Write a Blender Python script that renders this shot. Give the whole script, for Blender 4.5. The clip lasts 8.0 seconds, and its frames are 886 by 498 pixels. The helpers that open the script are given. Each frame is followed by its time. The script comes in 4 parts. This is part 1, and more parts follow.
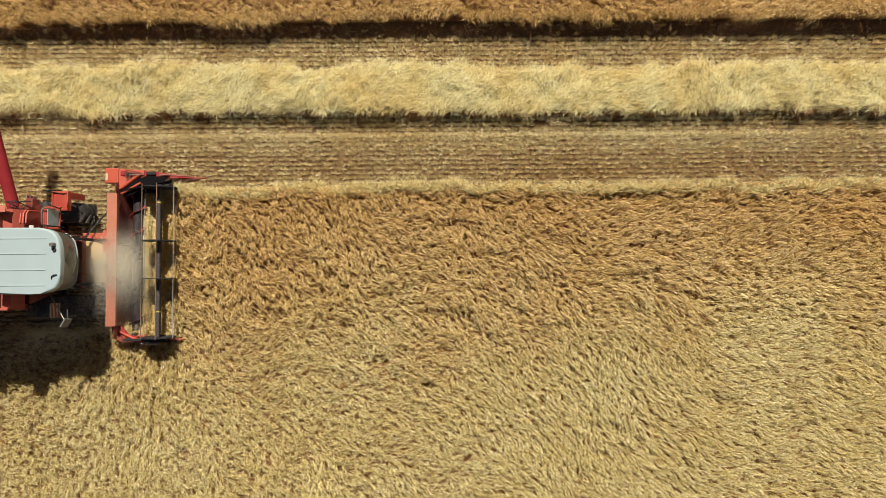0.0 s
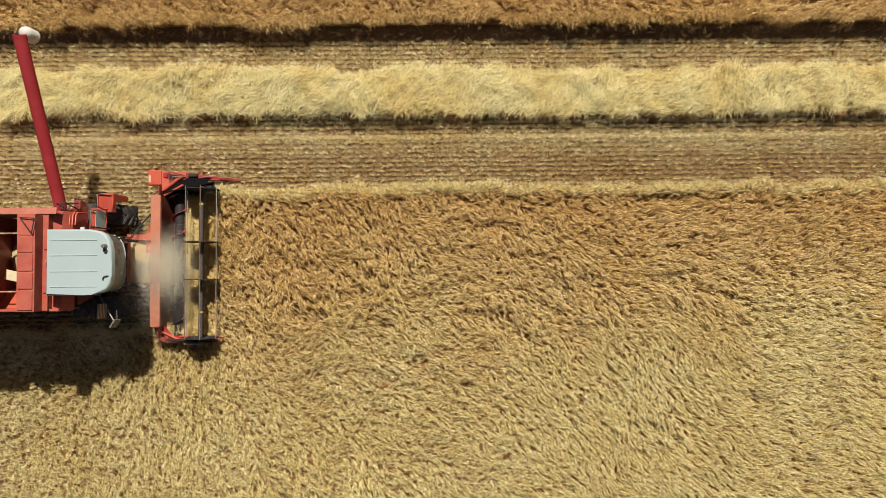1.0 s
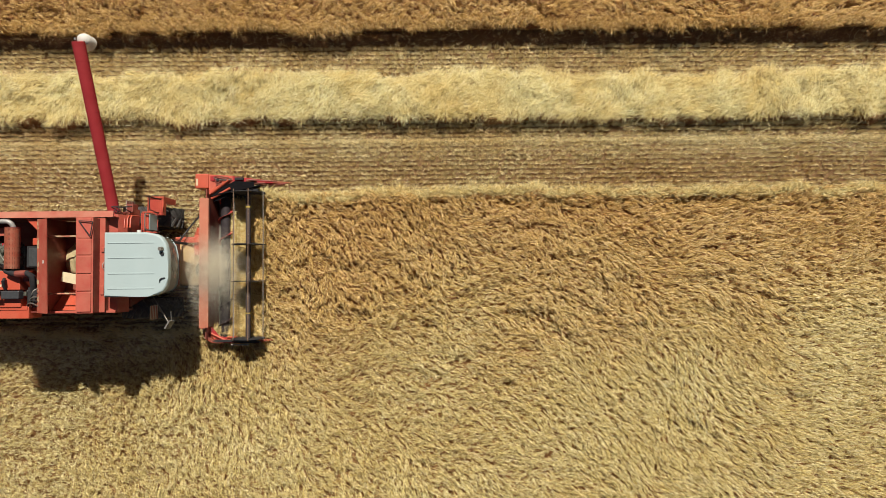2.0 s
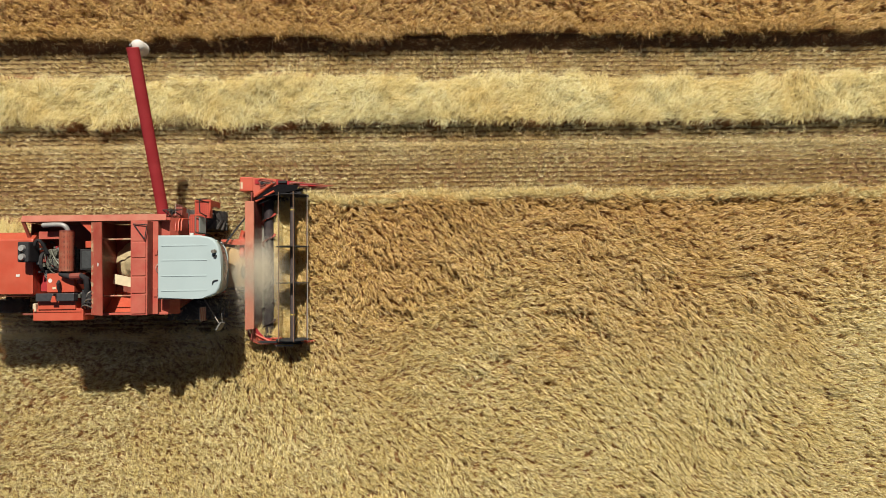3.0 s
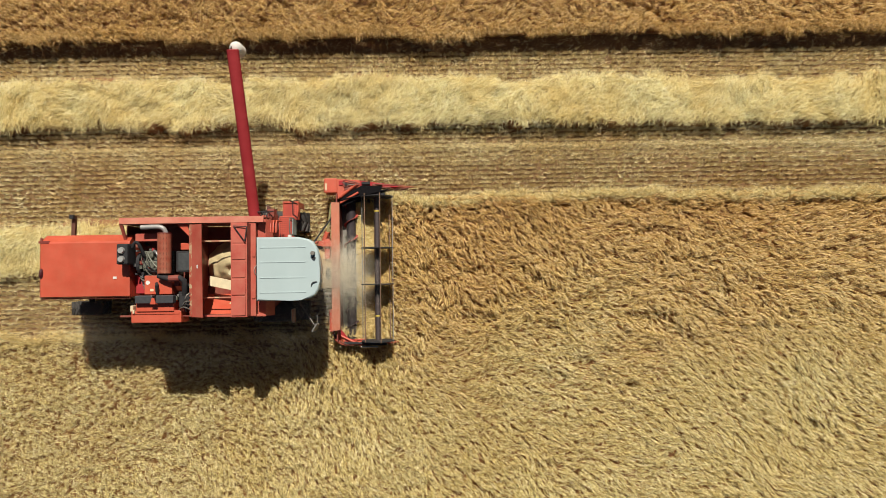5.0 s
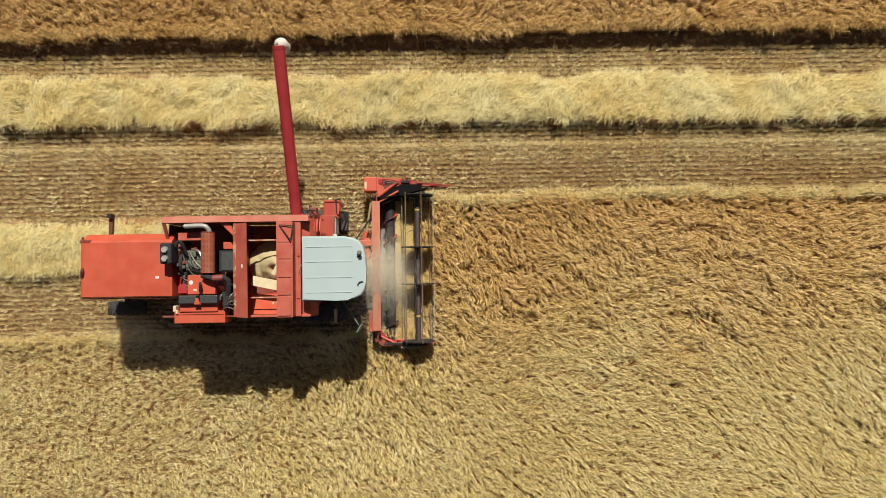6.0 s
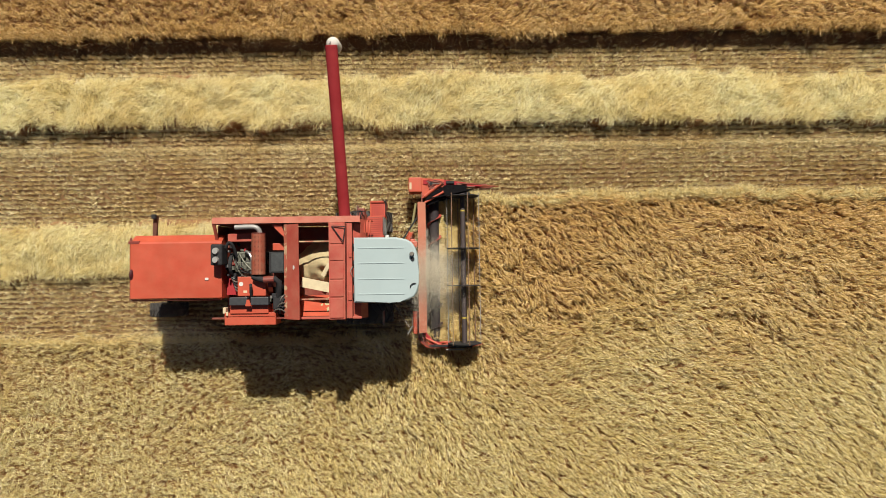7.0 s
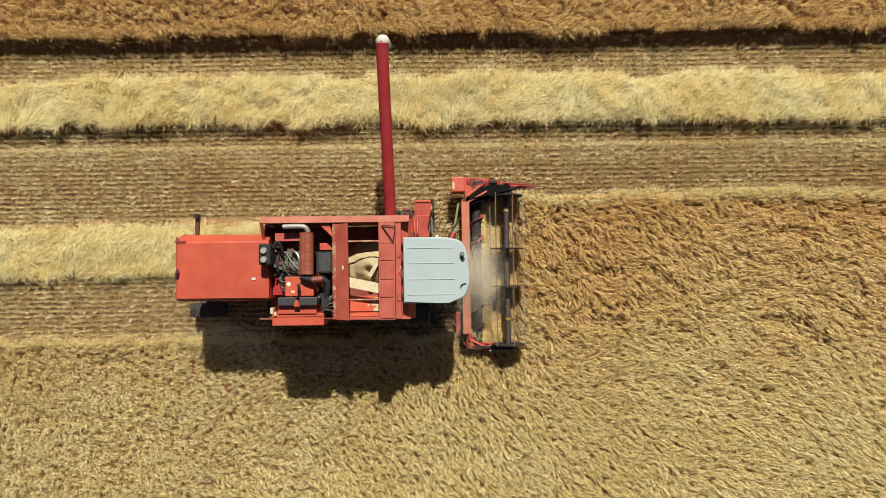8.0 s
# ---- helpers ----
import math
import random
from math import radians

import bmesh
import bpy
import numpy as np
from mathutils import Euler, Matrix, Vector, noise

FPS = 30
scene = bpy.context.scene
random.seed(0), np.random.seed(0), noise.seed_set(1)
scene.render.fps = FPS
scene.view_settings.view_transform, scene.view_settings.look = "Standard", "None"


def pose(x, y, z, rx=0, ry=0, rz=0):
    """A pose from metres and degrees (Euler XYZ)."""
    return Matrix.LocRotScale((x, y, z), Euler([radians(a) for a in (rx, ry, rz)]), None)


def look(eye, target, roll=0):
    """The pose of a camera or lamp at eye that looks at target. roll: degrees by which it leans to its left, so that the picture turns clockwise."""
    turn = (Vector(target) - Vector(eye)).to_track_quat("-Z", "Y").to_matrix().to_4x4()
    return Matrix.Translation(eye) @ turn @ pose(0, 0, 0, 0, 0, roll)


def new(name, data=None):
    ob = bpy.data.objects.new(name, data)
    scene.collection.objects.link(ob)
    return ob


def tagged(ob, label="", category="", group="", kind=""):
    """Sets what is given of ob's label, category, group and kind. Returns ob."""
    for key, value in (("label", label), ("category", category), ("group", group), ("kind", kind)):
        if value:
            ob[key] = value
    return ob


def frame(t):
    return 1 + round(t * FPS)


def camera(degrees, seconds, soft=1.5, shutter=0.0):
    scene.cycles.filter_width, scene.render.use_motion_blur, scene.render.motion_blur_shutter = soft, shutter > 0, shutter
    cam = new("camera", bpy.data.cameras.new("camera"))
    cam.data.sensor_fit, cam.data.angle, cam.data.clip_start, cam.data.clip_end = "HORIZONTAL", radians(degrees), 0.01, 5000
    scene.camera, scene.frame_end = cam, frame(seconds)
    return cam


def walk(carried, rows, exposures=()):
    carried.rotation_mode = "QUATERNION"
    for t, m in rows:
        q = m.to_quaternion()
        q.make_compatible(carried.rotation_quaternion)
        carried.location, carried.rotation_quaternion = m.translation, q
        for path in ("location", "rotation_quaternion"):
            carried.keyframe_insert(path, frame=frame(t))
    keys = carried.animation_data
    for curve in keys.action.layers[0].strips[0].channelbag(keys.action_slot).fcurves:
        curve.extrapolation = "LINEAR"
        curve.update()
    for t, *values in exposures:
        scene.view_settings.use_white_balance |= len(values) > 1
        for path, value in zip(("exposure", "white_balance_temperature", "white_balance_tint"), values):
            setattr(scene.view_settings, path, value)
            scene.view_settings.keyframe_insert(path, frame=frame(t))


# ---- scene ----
cam = camera(70.59, 8.0, soft=0.86)
PATH = (
    (0.0, pose(12.477, -0.265, 18.677, 2.200, -0.096, -0.425)),
    (0.5, pose(11.937, -0.264, 18.750, 2.209, -0.119, -0.458)),
    (1.0, pose(11.328, -0.246, 18.856, 2.228, -0.138, -0.500)),
    (1.5, pose(10.699, -0.222, 19.010, 2.246, -0.149, -0.548)),
    (3.0, pose(8.870, -0.145, 19.384, 2.258, -0.128, -0.701)),
    (3.5, pose(8.241, -0.098, 19.490, 2.245, -0.110, -0.747)),
    (4.0, pose(7.603, -0.082, 19.551, 2.227, -0.092, -0.787)),
    (4.5, pose(7.000, -0.067, 19.497, 2.207, -0.076, -0.818)),
    (6.0, pose(5.221, -0.051, 19.154, 2.180, -0.056, -0.851)),
    (6.5, pose(4.587, -0.023, 19.073, 2.193, -0.052, -0.837)),
    (7.0, pose(3.918, -0.002, 19.001, 2.219, -0.038, -0.809)),
    (7.5, pose(3.353, 0.014, 18.911, 2.256, -0.003, -0.768)),
    (8.0, pose(2.722, -0.003, 18.838, 2.302, 0.070, -0.712)),
)
walk(cam, PATH, exposures=((0.0, 0.03), (8.0, 0.03)))

# ---- world and sun ----
SUN_TO = Vector((0.12, 0.838, 1.0)).normalized()
world = bpy.data.worlds.new("sky")
scene.world = world
world.use_nodes = True
sky = world.node_tree.nodes.new("ShaderNodeTexSky")
sky.sky_type = "NISHITA"
sky.sun_disc = False
sky.air_density = 0.7
sky.dust_density = 1.2
sky.ozone_density = 0.6
sky.sun_elevation = math.asin(SUN_TO.z)
sky.sun_rotation = math.atan2(SUN_TO.x, SUN_TO.y)
haze = world.node_tree.nodes.new("ShaderNodeHueSaturation")
haze.inputs["Saturation"].default_value = 0.75
haze.inputs["Value"].default_value = 0.64
world.node_tree.links.new(sky.outputs[0], haze.inputs["Color"])
world.node_tree.links.new(haze.outputs[0], world.node_tree.nodes["Background"].inputs[0])
world.node_tree.nodes["Background"].inputs[1].default_value = 0.05
sun_data = bpy.data.lights.new("sun", "SUN")
sun_data.energy = 5.0
sun_data.angle = radians(0.55)
sun_data.color = (1.0, 0.94, 0.84)
sun = new("sun", sun_data)
sun.matrix_world = look(SUN_TO * 60, (0, 0, 0))


# ---- materials ----
def ramp(nt, fac, stops):
    node = nt.nodes.new("ShaderNodeValToRGB")
    el = node.color_ramp.elements
    while len(el) < len(stops):
        el.new(0.5)
    for e, (p, c) in zip(el, stops):
        e.position, e.color = p, (*c, 1)
    nt.links.new(fac, node.inputs[0])
    return node.outputs[0]


def noise_tex(nt, scale, detail=4.0, rough=0.55, stretch=(1, 1, 1)):
    geo = nt.nodes.new("ShaderNodeNewGeometry")
    mp = nt.nodes.new("ShaderNodeMapping")
    mp.inputs["Scale"].default_value = stretch
    nt.links.new(geo.outputs["Position"], mp.inputs[0])
    n = nt.nodes.new("ShaderNodeTexNoise")
    n.inputs["Scale"].default_value = scale
    n.inputs["Detail"].default_value = detail
    n.inputs["Roughness"].default_value = rough
    nt.links.new(mp.outputs[0], n.inputs["Vector"])
    return n.outputs["Fac"]


def mix(nt, fac, a, b, mode="MIX"):
    m = nt.nodes.new("ShaderNodeMix")
    m.data_type, m.blend_type = "RGBA", mode
    for sock, v in ((m.inputs["Factor"], fac), (m.inputs["A"], a), (m.inputs["B"], b)):
        if isinstance(v, (int, float)):
            sock.default_value = v
        elif isinstance(v, tuple):
            sock.default_value = (*v, 1)
        else:
            nt.links.new(v, sock)
    return m.outputs["Result"]


def base(name, rough=0.6, metal=0.0):
    m = bpy.data.materials.new(name)
    m.use_nodes = True
    b = m.node_tree.nodes["Principled BSDF"]
    b.inputs["Roughness"].default_value = rough
    b.inputs["Metallic"].default_value = metal
    return m, m.node_tree, b


def bump(nt, b, height, strength, dist):
    n = nt.nodes.new("ShaderNodeBump")
    n.inputs["Strength"].default_value = strength
    n.inputs["Distance"].default_value = dist
    nt.links.new(height, n.inputs["Height"])
    nt.links.new(n.outputs[0], b.inputs["Normal"])


def paint(name, color, dust=0.3, rough=0.45, chips=0.0, dust_color=(0.42, 0.30, 0.17), spread=0.14):
    """Sun-bleached sheet-metal paint with dust, streaks and chips."""
    m, nt, b = base(name, rough)
    big = noise_tex(nt, 1.6, 5)
    fine = noise_tex(nt, 22, 5, 0.7)
    c = mix(nt, ramp(nt, big, ((0.3, (0, 0, 0)), (0.75, (1, 1, 1)))), tuple((1 - spread) * k for k in color), tuple(min(1, (1 + 0.7 * spread) * k + 0.08 * spread) for k in color))
    mask = nt.nodes.new("ShaderNodeMath")
    mask.operation = "MULTIPLY"
    nt.links.new(ramp(nt, noise_tex(nt, 3.1, 6, 0.65), ((0.35, (0, 0, 0)), (0.8, (1, 1, 1)))), mask.inputs[0])
    mask.inputs[1].default_value = dust
    c = mix(nt, mask.outputs[0], c, dust_color)
    if chips:
        c = mix(nt, ramp(nt, noise_tex(nt, 5.5, 6, 0.7), ((0.62 - 0.1 * chips, (0, 0, 0)), (0.66 - 0.1 * chips, (1, 1, 1)))), c, (0.55, 0.38, 0.22))
    nt.links.new(c, b.inputs["Base Color"])
    nt.links.new(ramp(nt, fine, ((0.3, (rough * 0.8,) * 3), (0.8, (min(1, rough * 1.4),) * 3))), b.inputs["Roughness"])
    bump(nt, b, fine, 0.12, 0.004)
    return m


def plain(name, color, rough=0.6, metal=0.0, vary=0.3, scale=14):
    m, nt, b = base(name, rough, metal)
    n = noise_tex(nt, scale, 5, 0.65)
    nt.links.new(ramp(nt, n, ((0.25, tuple(k * (1 - vary) for k in color)), (0.75, tuple(min(1, k * (1 + vary)) for k in color)))), b.inputs["Base Color"])
    bump(nt, b, n, 0.2, 0.004)
    return m


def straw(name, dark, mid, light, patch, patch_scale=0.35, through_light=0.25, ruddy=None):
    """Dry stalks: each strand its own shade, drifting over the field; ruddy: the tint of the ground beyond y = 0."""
    m, nt, b = base(name, 0.62)
    geo = nt.nodes.new("ShaderNodeNewGeometry")
    c = ramp(nt, geo.outputs["Random Per Island"], ((0.0, dark), (0.45, mid), (1.0, light)))
    c = mix(nt, ramp(nt, noise_tex(nt, patch_scale, 4), ((0.38, (0, 0, 0)), (0.66, (0.8, 0.8, 0.8)))), c, mix(nt, 1.0, c, patch, "MULTIPLY"))
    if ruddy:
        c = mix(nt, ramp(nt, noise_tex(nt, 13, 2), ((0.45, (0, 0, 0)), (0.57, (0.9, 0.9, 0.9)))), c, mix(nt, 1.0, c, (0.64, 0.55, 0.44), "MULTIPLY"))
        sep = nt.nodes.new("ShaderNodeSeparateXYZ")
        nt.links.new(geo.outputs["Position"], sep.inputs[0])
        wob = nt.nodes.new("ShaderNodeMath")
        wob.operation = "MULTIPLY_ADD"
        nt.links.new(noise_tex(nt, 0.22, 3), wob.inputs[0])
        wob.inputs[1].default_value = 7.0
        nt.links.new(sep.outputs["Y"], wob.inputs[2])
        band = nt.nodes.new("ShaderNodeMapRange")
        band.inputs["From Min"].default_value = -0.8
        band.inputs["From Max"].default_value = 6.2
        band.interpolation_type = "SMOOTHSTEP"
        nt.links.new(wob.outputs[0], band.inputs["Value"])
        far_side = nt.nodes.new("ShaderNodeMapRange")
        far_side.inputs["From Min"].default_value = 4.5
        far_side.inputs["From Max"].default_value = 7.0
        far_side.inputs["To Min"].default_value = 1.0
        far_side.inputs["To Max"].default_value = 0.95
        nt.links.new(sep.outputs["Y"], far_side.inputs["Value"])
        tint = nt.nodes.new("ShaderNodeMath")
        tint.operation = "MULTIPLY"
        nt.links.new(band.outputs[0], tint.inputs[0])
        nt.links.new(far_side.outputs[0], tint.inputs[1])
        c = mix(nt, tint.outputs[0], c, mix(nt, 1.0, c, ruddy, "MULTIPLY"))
    nt.links.new(c, b.inputs["Base Color"])
    b.inputs["Specular IOR Level"].default_value = 0.25
    tl = nt.nodes.new("ShaderNodeBsdfTranslucent")
    nt.links.new(c, tl.inputs["Color"])
    mx = nt.nodes.new("ShaderNodeMixShader")
    mx.inputs[0].default_value = through_light
    nt.links.new(b.outputs[0], mx.inputs[1])
    nt.links.new(tl.outputs[0], mx.inputs[2])
    nt.links.new(mx.outputs[0], nt.nodes["Material Output"].inputs[0])
    return m


RED = paint("orange_red_paint", (0.56, 0.085, 0.040), 0.12)
RED_DUSTY = paint("dusty_red_paint", (0.46, 0.070, 0.043), 0.24, 0.65, 0.0, (0.50, 0.34, 0.20))
RED_DEEP = paint("crimson_paint", (0.40, 0.034, 0.04), 0.03, 0.9)
RED_DEEP.node_tree.nodes["Principled BSDF"].inputs["Specular IOR Level"].default_value = 0.08
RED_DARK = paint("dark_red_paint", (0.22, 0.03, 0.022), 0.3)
RIM = paint("bleached_rim_paint", (0.50, 0.13, 0.08), 0.45, 0.7, 0.0, (0.58, 0.36, 0.24))
ROOF = paint("pale_roof_paint", (0.41, 0.50, 0.495), 0.1, 0.6, 0, (0.48, 0.48, 0.43), 0.04)
CREAM = paint("cream_paint", (0.70, 0.58, 0.38), 0.4, 0.7)
BLACK = plain("black_steel", (0.022, 0.021, 0.022), 0.8, 0.0, 0.5)
# near-black that paints in the shade at the header end and feeder opening
SHADE_BLACK = plain("shade_black", (0.009, 0.008, 0.009), 0.9, 0.0, 0.5)
SHADE_BLACK.node_tree.nodes["Principled BSDF"].inputs["Specular IOR Level"].default_value = 0.1
RUBBER = plain("dusty_tyre_rubber", (0.060, 0.054, 0.048), 0.85, 0, 0.4, 8)
GREY = plain("grey_metal", (0.34, 0.33, 0.31), 0.4, 0.7, 0.35)
PIPE = plain("galvanised_pipe", (0.42, 0.41, 0.38), 0.55, 0.4, 0.25)
RUST = plain("rusty_perforated_steel", (0.30, 0.085, 0.04), 0.8, 0.2, 0.4, 30)
ENGINE = plain("oily_cast_iron", (0.15, 0.15, 0.115), 0.55, 0.4, 0.8, 20)
WHITE = paint("white_rubber", (0.74, 0.72, 0.66), 0.25, 0.7)
STEEL = plain("worn_steel", (0.22, 0.20, 0.17), 0.5, 0.5, 0.4)
GRAIN = plain("barley_grain", (0.52, 0.42, 0.23), 0.8, 0, 0.35, 45)
WOOD = plain("pale_plank_wood", (0.70, 0.60, 0.38), 0.7, 0, 0.15, 6)
glass, nt_g, b_g = base("cab_glass", 0.05)
b_g.inputs["Base Color"].default_value = (0.07, 0.078, 0.068, 1)
b_g.inputs["Transmission Weight"].default_value = 0.3
GLASS = glass

SOIL, nt_s, b_s = base("stubble_soil", 0.95)
soil_n = noise_tex(nt_s, 16, 6, 0.7)
soil_c = ramp(nt_s, soil_n, ((0.3, (0.088, 0.039, 0.019)), (0.52, (0.23, 0.135, 0.056)), (0.75, (0.46, 0.32, 0.135))))
soil_c = mix(nt_s, ramp(nt_s, noise_tex(nt_s, 0.4, 3), ((0.35, (0, 0, 0)), (0.7, (0.6, 0.6, 0.6)))), soil_c, (0.18, 0.088, 0.038))
nt_s.links.new(soil_c, b_s.inputs["Base Color"])
bump(nt_s, b_s, soil_n, 0.6, 0.03)

# dark red-brown puts the shade of the gaps between stalks into the colour
BED, nt_b, b_b = base("gap_shade_bed", 0.9)
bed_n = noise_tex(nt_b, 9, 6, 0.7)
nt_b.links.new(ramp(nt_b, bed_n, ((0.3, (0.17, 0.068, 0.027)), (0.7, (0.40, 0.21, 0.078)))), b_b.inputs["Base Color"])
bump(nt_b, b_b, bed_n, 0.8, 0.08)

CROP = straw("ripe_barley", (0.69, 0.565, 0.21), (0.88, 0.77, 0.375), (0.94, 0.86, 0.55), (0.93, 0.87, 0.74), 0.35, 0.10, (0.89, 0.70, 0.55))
STALK = straw("pale_barley_stalks", (0.68, 0.51, 0.18), (0.89, 0.73, 0.33), (0.96, 0.86, 0.50), (0.95, 0.88, 0.78), 0.35, 0.15)
STRAW = straw("fresh_straw", (0.60, 0.475, 0.18), (0.935, 0.84, 0.43), (0.98, 0.93, 0.62), (0.94, 0.83, 0.62), 0.8, 0.18)
STUBBLE = straw("cut_stubble", (0.65, 0.535, 0.27), (0.865, 0.765, 0.46), (0.96, 0.88, 0.61), (0.90, 0.80, 0.66), 0.6, 0.12)
LOOSE = straw("loose_straw_litter", (0.60, 0.45, 0.18), (0.86, 0.72, 0.38), (0.97, 0.88, 0.55), (0.92, 0.83, 0.66), 0.6, 0.12)
CHAFF = plain("chaff_dust", (0.83, 0.765, 0.60), 0.9, 0, 0.1)


# ---- mesh helpers ----
def part(name, bm, material, parent, label="", smooth=False):
    me = bpy.data.meshes.new(name)
    bmesh.ops.recalc_face_normals(bm, faces=bm.faces)
    bm.to_mesh(me)
    bm.free()
    if smooth:
        me.shade_smooth()
        me.set_sharp_from_angle(angle=radians(42))
    me.materials.append(material)
    ob = new(name, me)
    ob.parent = parent
    if label:
        tagged(ob, label)
    return ob


def box(bm, a, b, bevel=0.0):
    m = Matrix.LocRotScale([(p + q) / 2 for p, q in zip(a, b)], None, [abs(q - p) for p, q in zip(a, b)])
    r = bmesh.ops.create_cube(bm, size=1, matrix=m)
    if bevel:
        edges = list({e for v in r["verts"] for e in v.link_edges})
        bmesh.ops.bevel(bm, geom=edges, offset=bevel, segments=2, affect="EDGES", profile=0.5)
    return bm


def boxed(a, b, bevel=0.012):
    return box(bmesh.new(), a, b, bevel)


def rod(bm, p, q, r, seg=10, r2=None):
    p, q = Vector(p), Vector(q)
    d = q - p
    m = Matrix.Translation((p + q) / 2) @ d.to_track_quat("Z", "Y").to_matrix().to_4x4()
    bmesh.ops.create_cone(bm, cap_ends=True, segments=seg, radius1=r, radius2=r if r2 is None else r2, depth=d.length, matrix=m)
    return bm


def pipe(bm, pts, r, seg=8):
    """A bent pipe through the points, with closed ends."""
    pts = [Vector(p) for p in pts]
    rings = []
    for i, p in enumerate(pts):
        t = (pts[min(i + 1, len(pts) - 1)] - pts[max(i - 1, 0)]).normalized()
        q = t.to_track_quat("Z", "Y")
        rings.append([bm.verts.new(p + q @ Vector((r * math.cos(a), r * math.sin(a), 0))) for a in (2 * math.pi * k / seg for k in range(seg))])
    for a, b in zip(rings, rings[1:]):
        for k in range(seg):
            bm.faces.new((a[k], a[(k + 1) % seg], b[(k + 1) % seg], b[k]))
    bm.faces.new(rings[0])
    bm.faces.new(rings[-1])
    return bm


def bend(a, b, c, n=6):
    a, b, c = Vector(a), Vector(b), Vector(c)
    return [a * (1 - s) ** 2 + b * 2 * s * (1 - s) + c * s * s for s in (k / n for k in range(n + 1))]


def slab(outline, z0, z1, bevel=0.0, bm=None):
    """An upright prism over a plan outline."""
    bm = bm or bmesh.new()
    low = [bm.verts.new((x, y, z0)) for x, y in outline]
    top = [bm.verts.new((x, y, z1)) for x, y in outline]
    n = len(outline)
    bm.faces.new(low)
    cap = bm.faces.new(top)
    for k in range(n):
        bm.faces.new((low[k], low[(k + 1) % n], top[(k + 1) % n], top[k]))
    if bevel:
        bmesh.ops.bevel(bm, geom=list(cap.edges), offset=bevel, segments=3, affect="EDGES", profile=0.5)
    return bm


def hexa(bm, low, top):
    """A solid between two quads given corner by corner."""
    a = [bm.verts.new(p) for p in low]
    b = [bm.verts.new(p) for p in top]
    bm.faces.new(a)
    bm.faces.new(b)
    for k in range(4):
        bm.faces.new((a[k], a[(k + 1) % 4], b[(k + 1) % 4], b[k]))
    return bm


# ---- strands: crops, straw, stubble ----
rng = np.random.default_rng(7)


def drift(x, y, size, seed):
    """Smooth value noise in -1..1 over the plan."""
    g = np.random.default_rng(seed).uniform(-1, 1, (128, 128))
    u, v = x / size + 41.3, y / size + 17.7
    i, j = np.floor(u).astype(int), np.floor(v).astype(int)
    s, t = u - i, v - j
    s, t = s * s * (3 - 2 * s), t * t * (3 - 2 * t)
    i0, i1, j0, j1 = i % 128, (i + 1) % 128, j % 128, (j + 1) % 128
    return (g[i0, j0] * (1 - s) + g[i1, j0] * s) * (1 - t) + (g[i0, j1] * (1 - s) + g[i1, j1] * s) * t


def strands(name, x, y, z, ang, length, rise, droop, width, material, roll=0.5):
    """One mesh of many bent blades: root at x, y, z, leaning along ang, up by rise and down again by droop."""
    n = len(x)
    c, s = np.cos(ang), np.sin(ang)
    k = rng.normal(0, roll, n)
    wx, wy, wz = -s * np.cos(k), c * np.cos(k), np.sin(k)
    sway = rng.normal(0, 0.12, n) * length
    pts = np.empty((n, 5, 3), np.float32)
    for row, (along, up, w, side) in enumerate(((0, 0, -0.35, 0), (0, 0, 0.35, 0), (0.55, rise, -0.5, 0), (0.55, rise, 0.5, 0), (1.0, rise - droop, 0.0, 1))):
        pts[:, row, 0] = x + c * length * along + wx * width * w - s * sway * side
        pts[:, row, 1] = y + s * length * along + wy * width * w + c * sway * side
        pts[:, row, 2] = z + up + wz * width * w
    tri = (np.arange(n)[:, None] * 5 + np.array([0, 1, 3, 0, 3, 2, 2, 3, 4])[None]).astype(np.int32).ravel()
    me = bpy.data.meshes.new(name)
    me.vertices.add(n * 5)
    me.vertices.foreach_set("co", pts.ravel())
    me.loops.add(n * 9)
    me.loops.foreach_set("vertex_index", tri)
    me.polygons.add(n * 3)
    me.polygons.foreach_set("loop_start", np.arange(0, n * 9, 3, dtype=np.int32))
    me.polygons.foreach_set("loop_total", np.full(n * 3, 3, np.int32))
    me.update(calc_edges=True)
    me.materials.append(material)
    return new(name, me)


X0, X1 = -11.3, 26.4          # the stretch of field with modelled strands
Y0, Y1 = -7.4, 9.1
CUT_LEFT, CUT_RIGHT = 2.19, -1.85   # edges of the standing crop on either side of the swath
FAR_EDGE = 7.22               # edge of the standing crop beyond the last windrow
SLANT = -0.001                # how far the older cut runs askew of the new one
FRONT = 4.42                  # where the knife stands


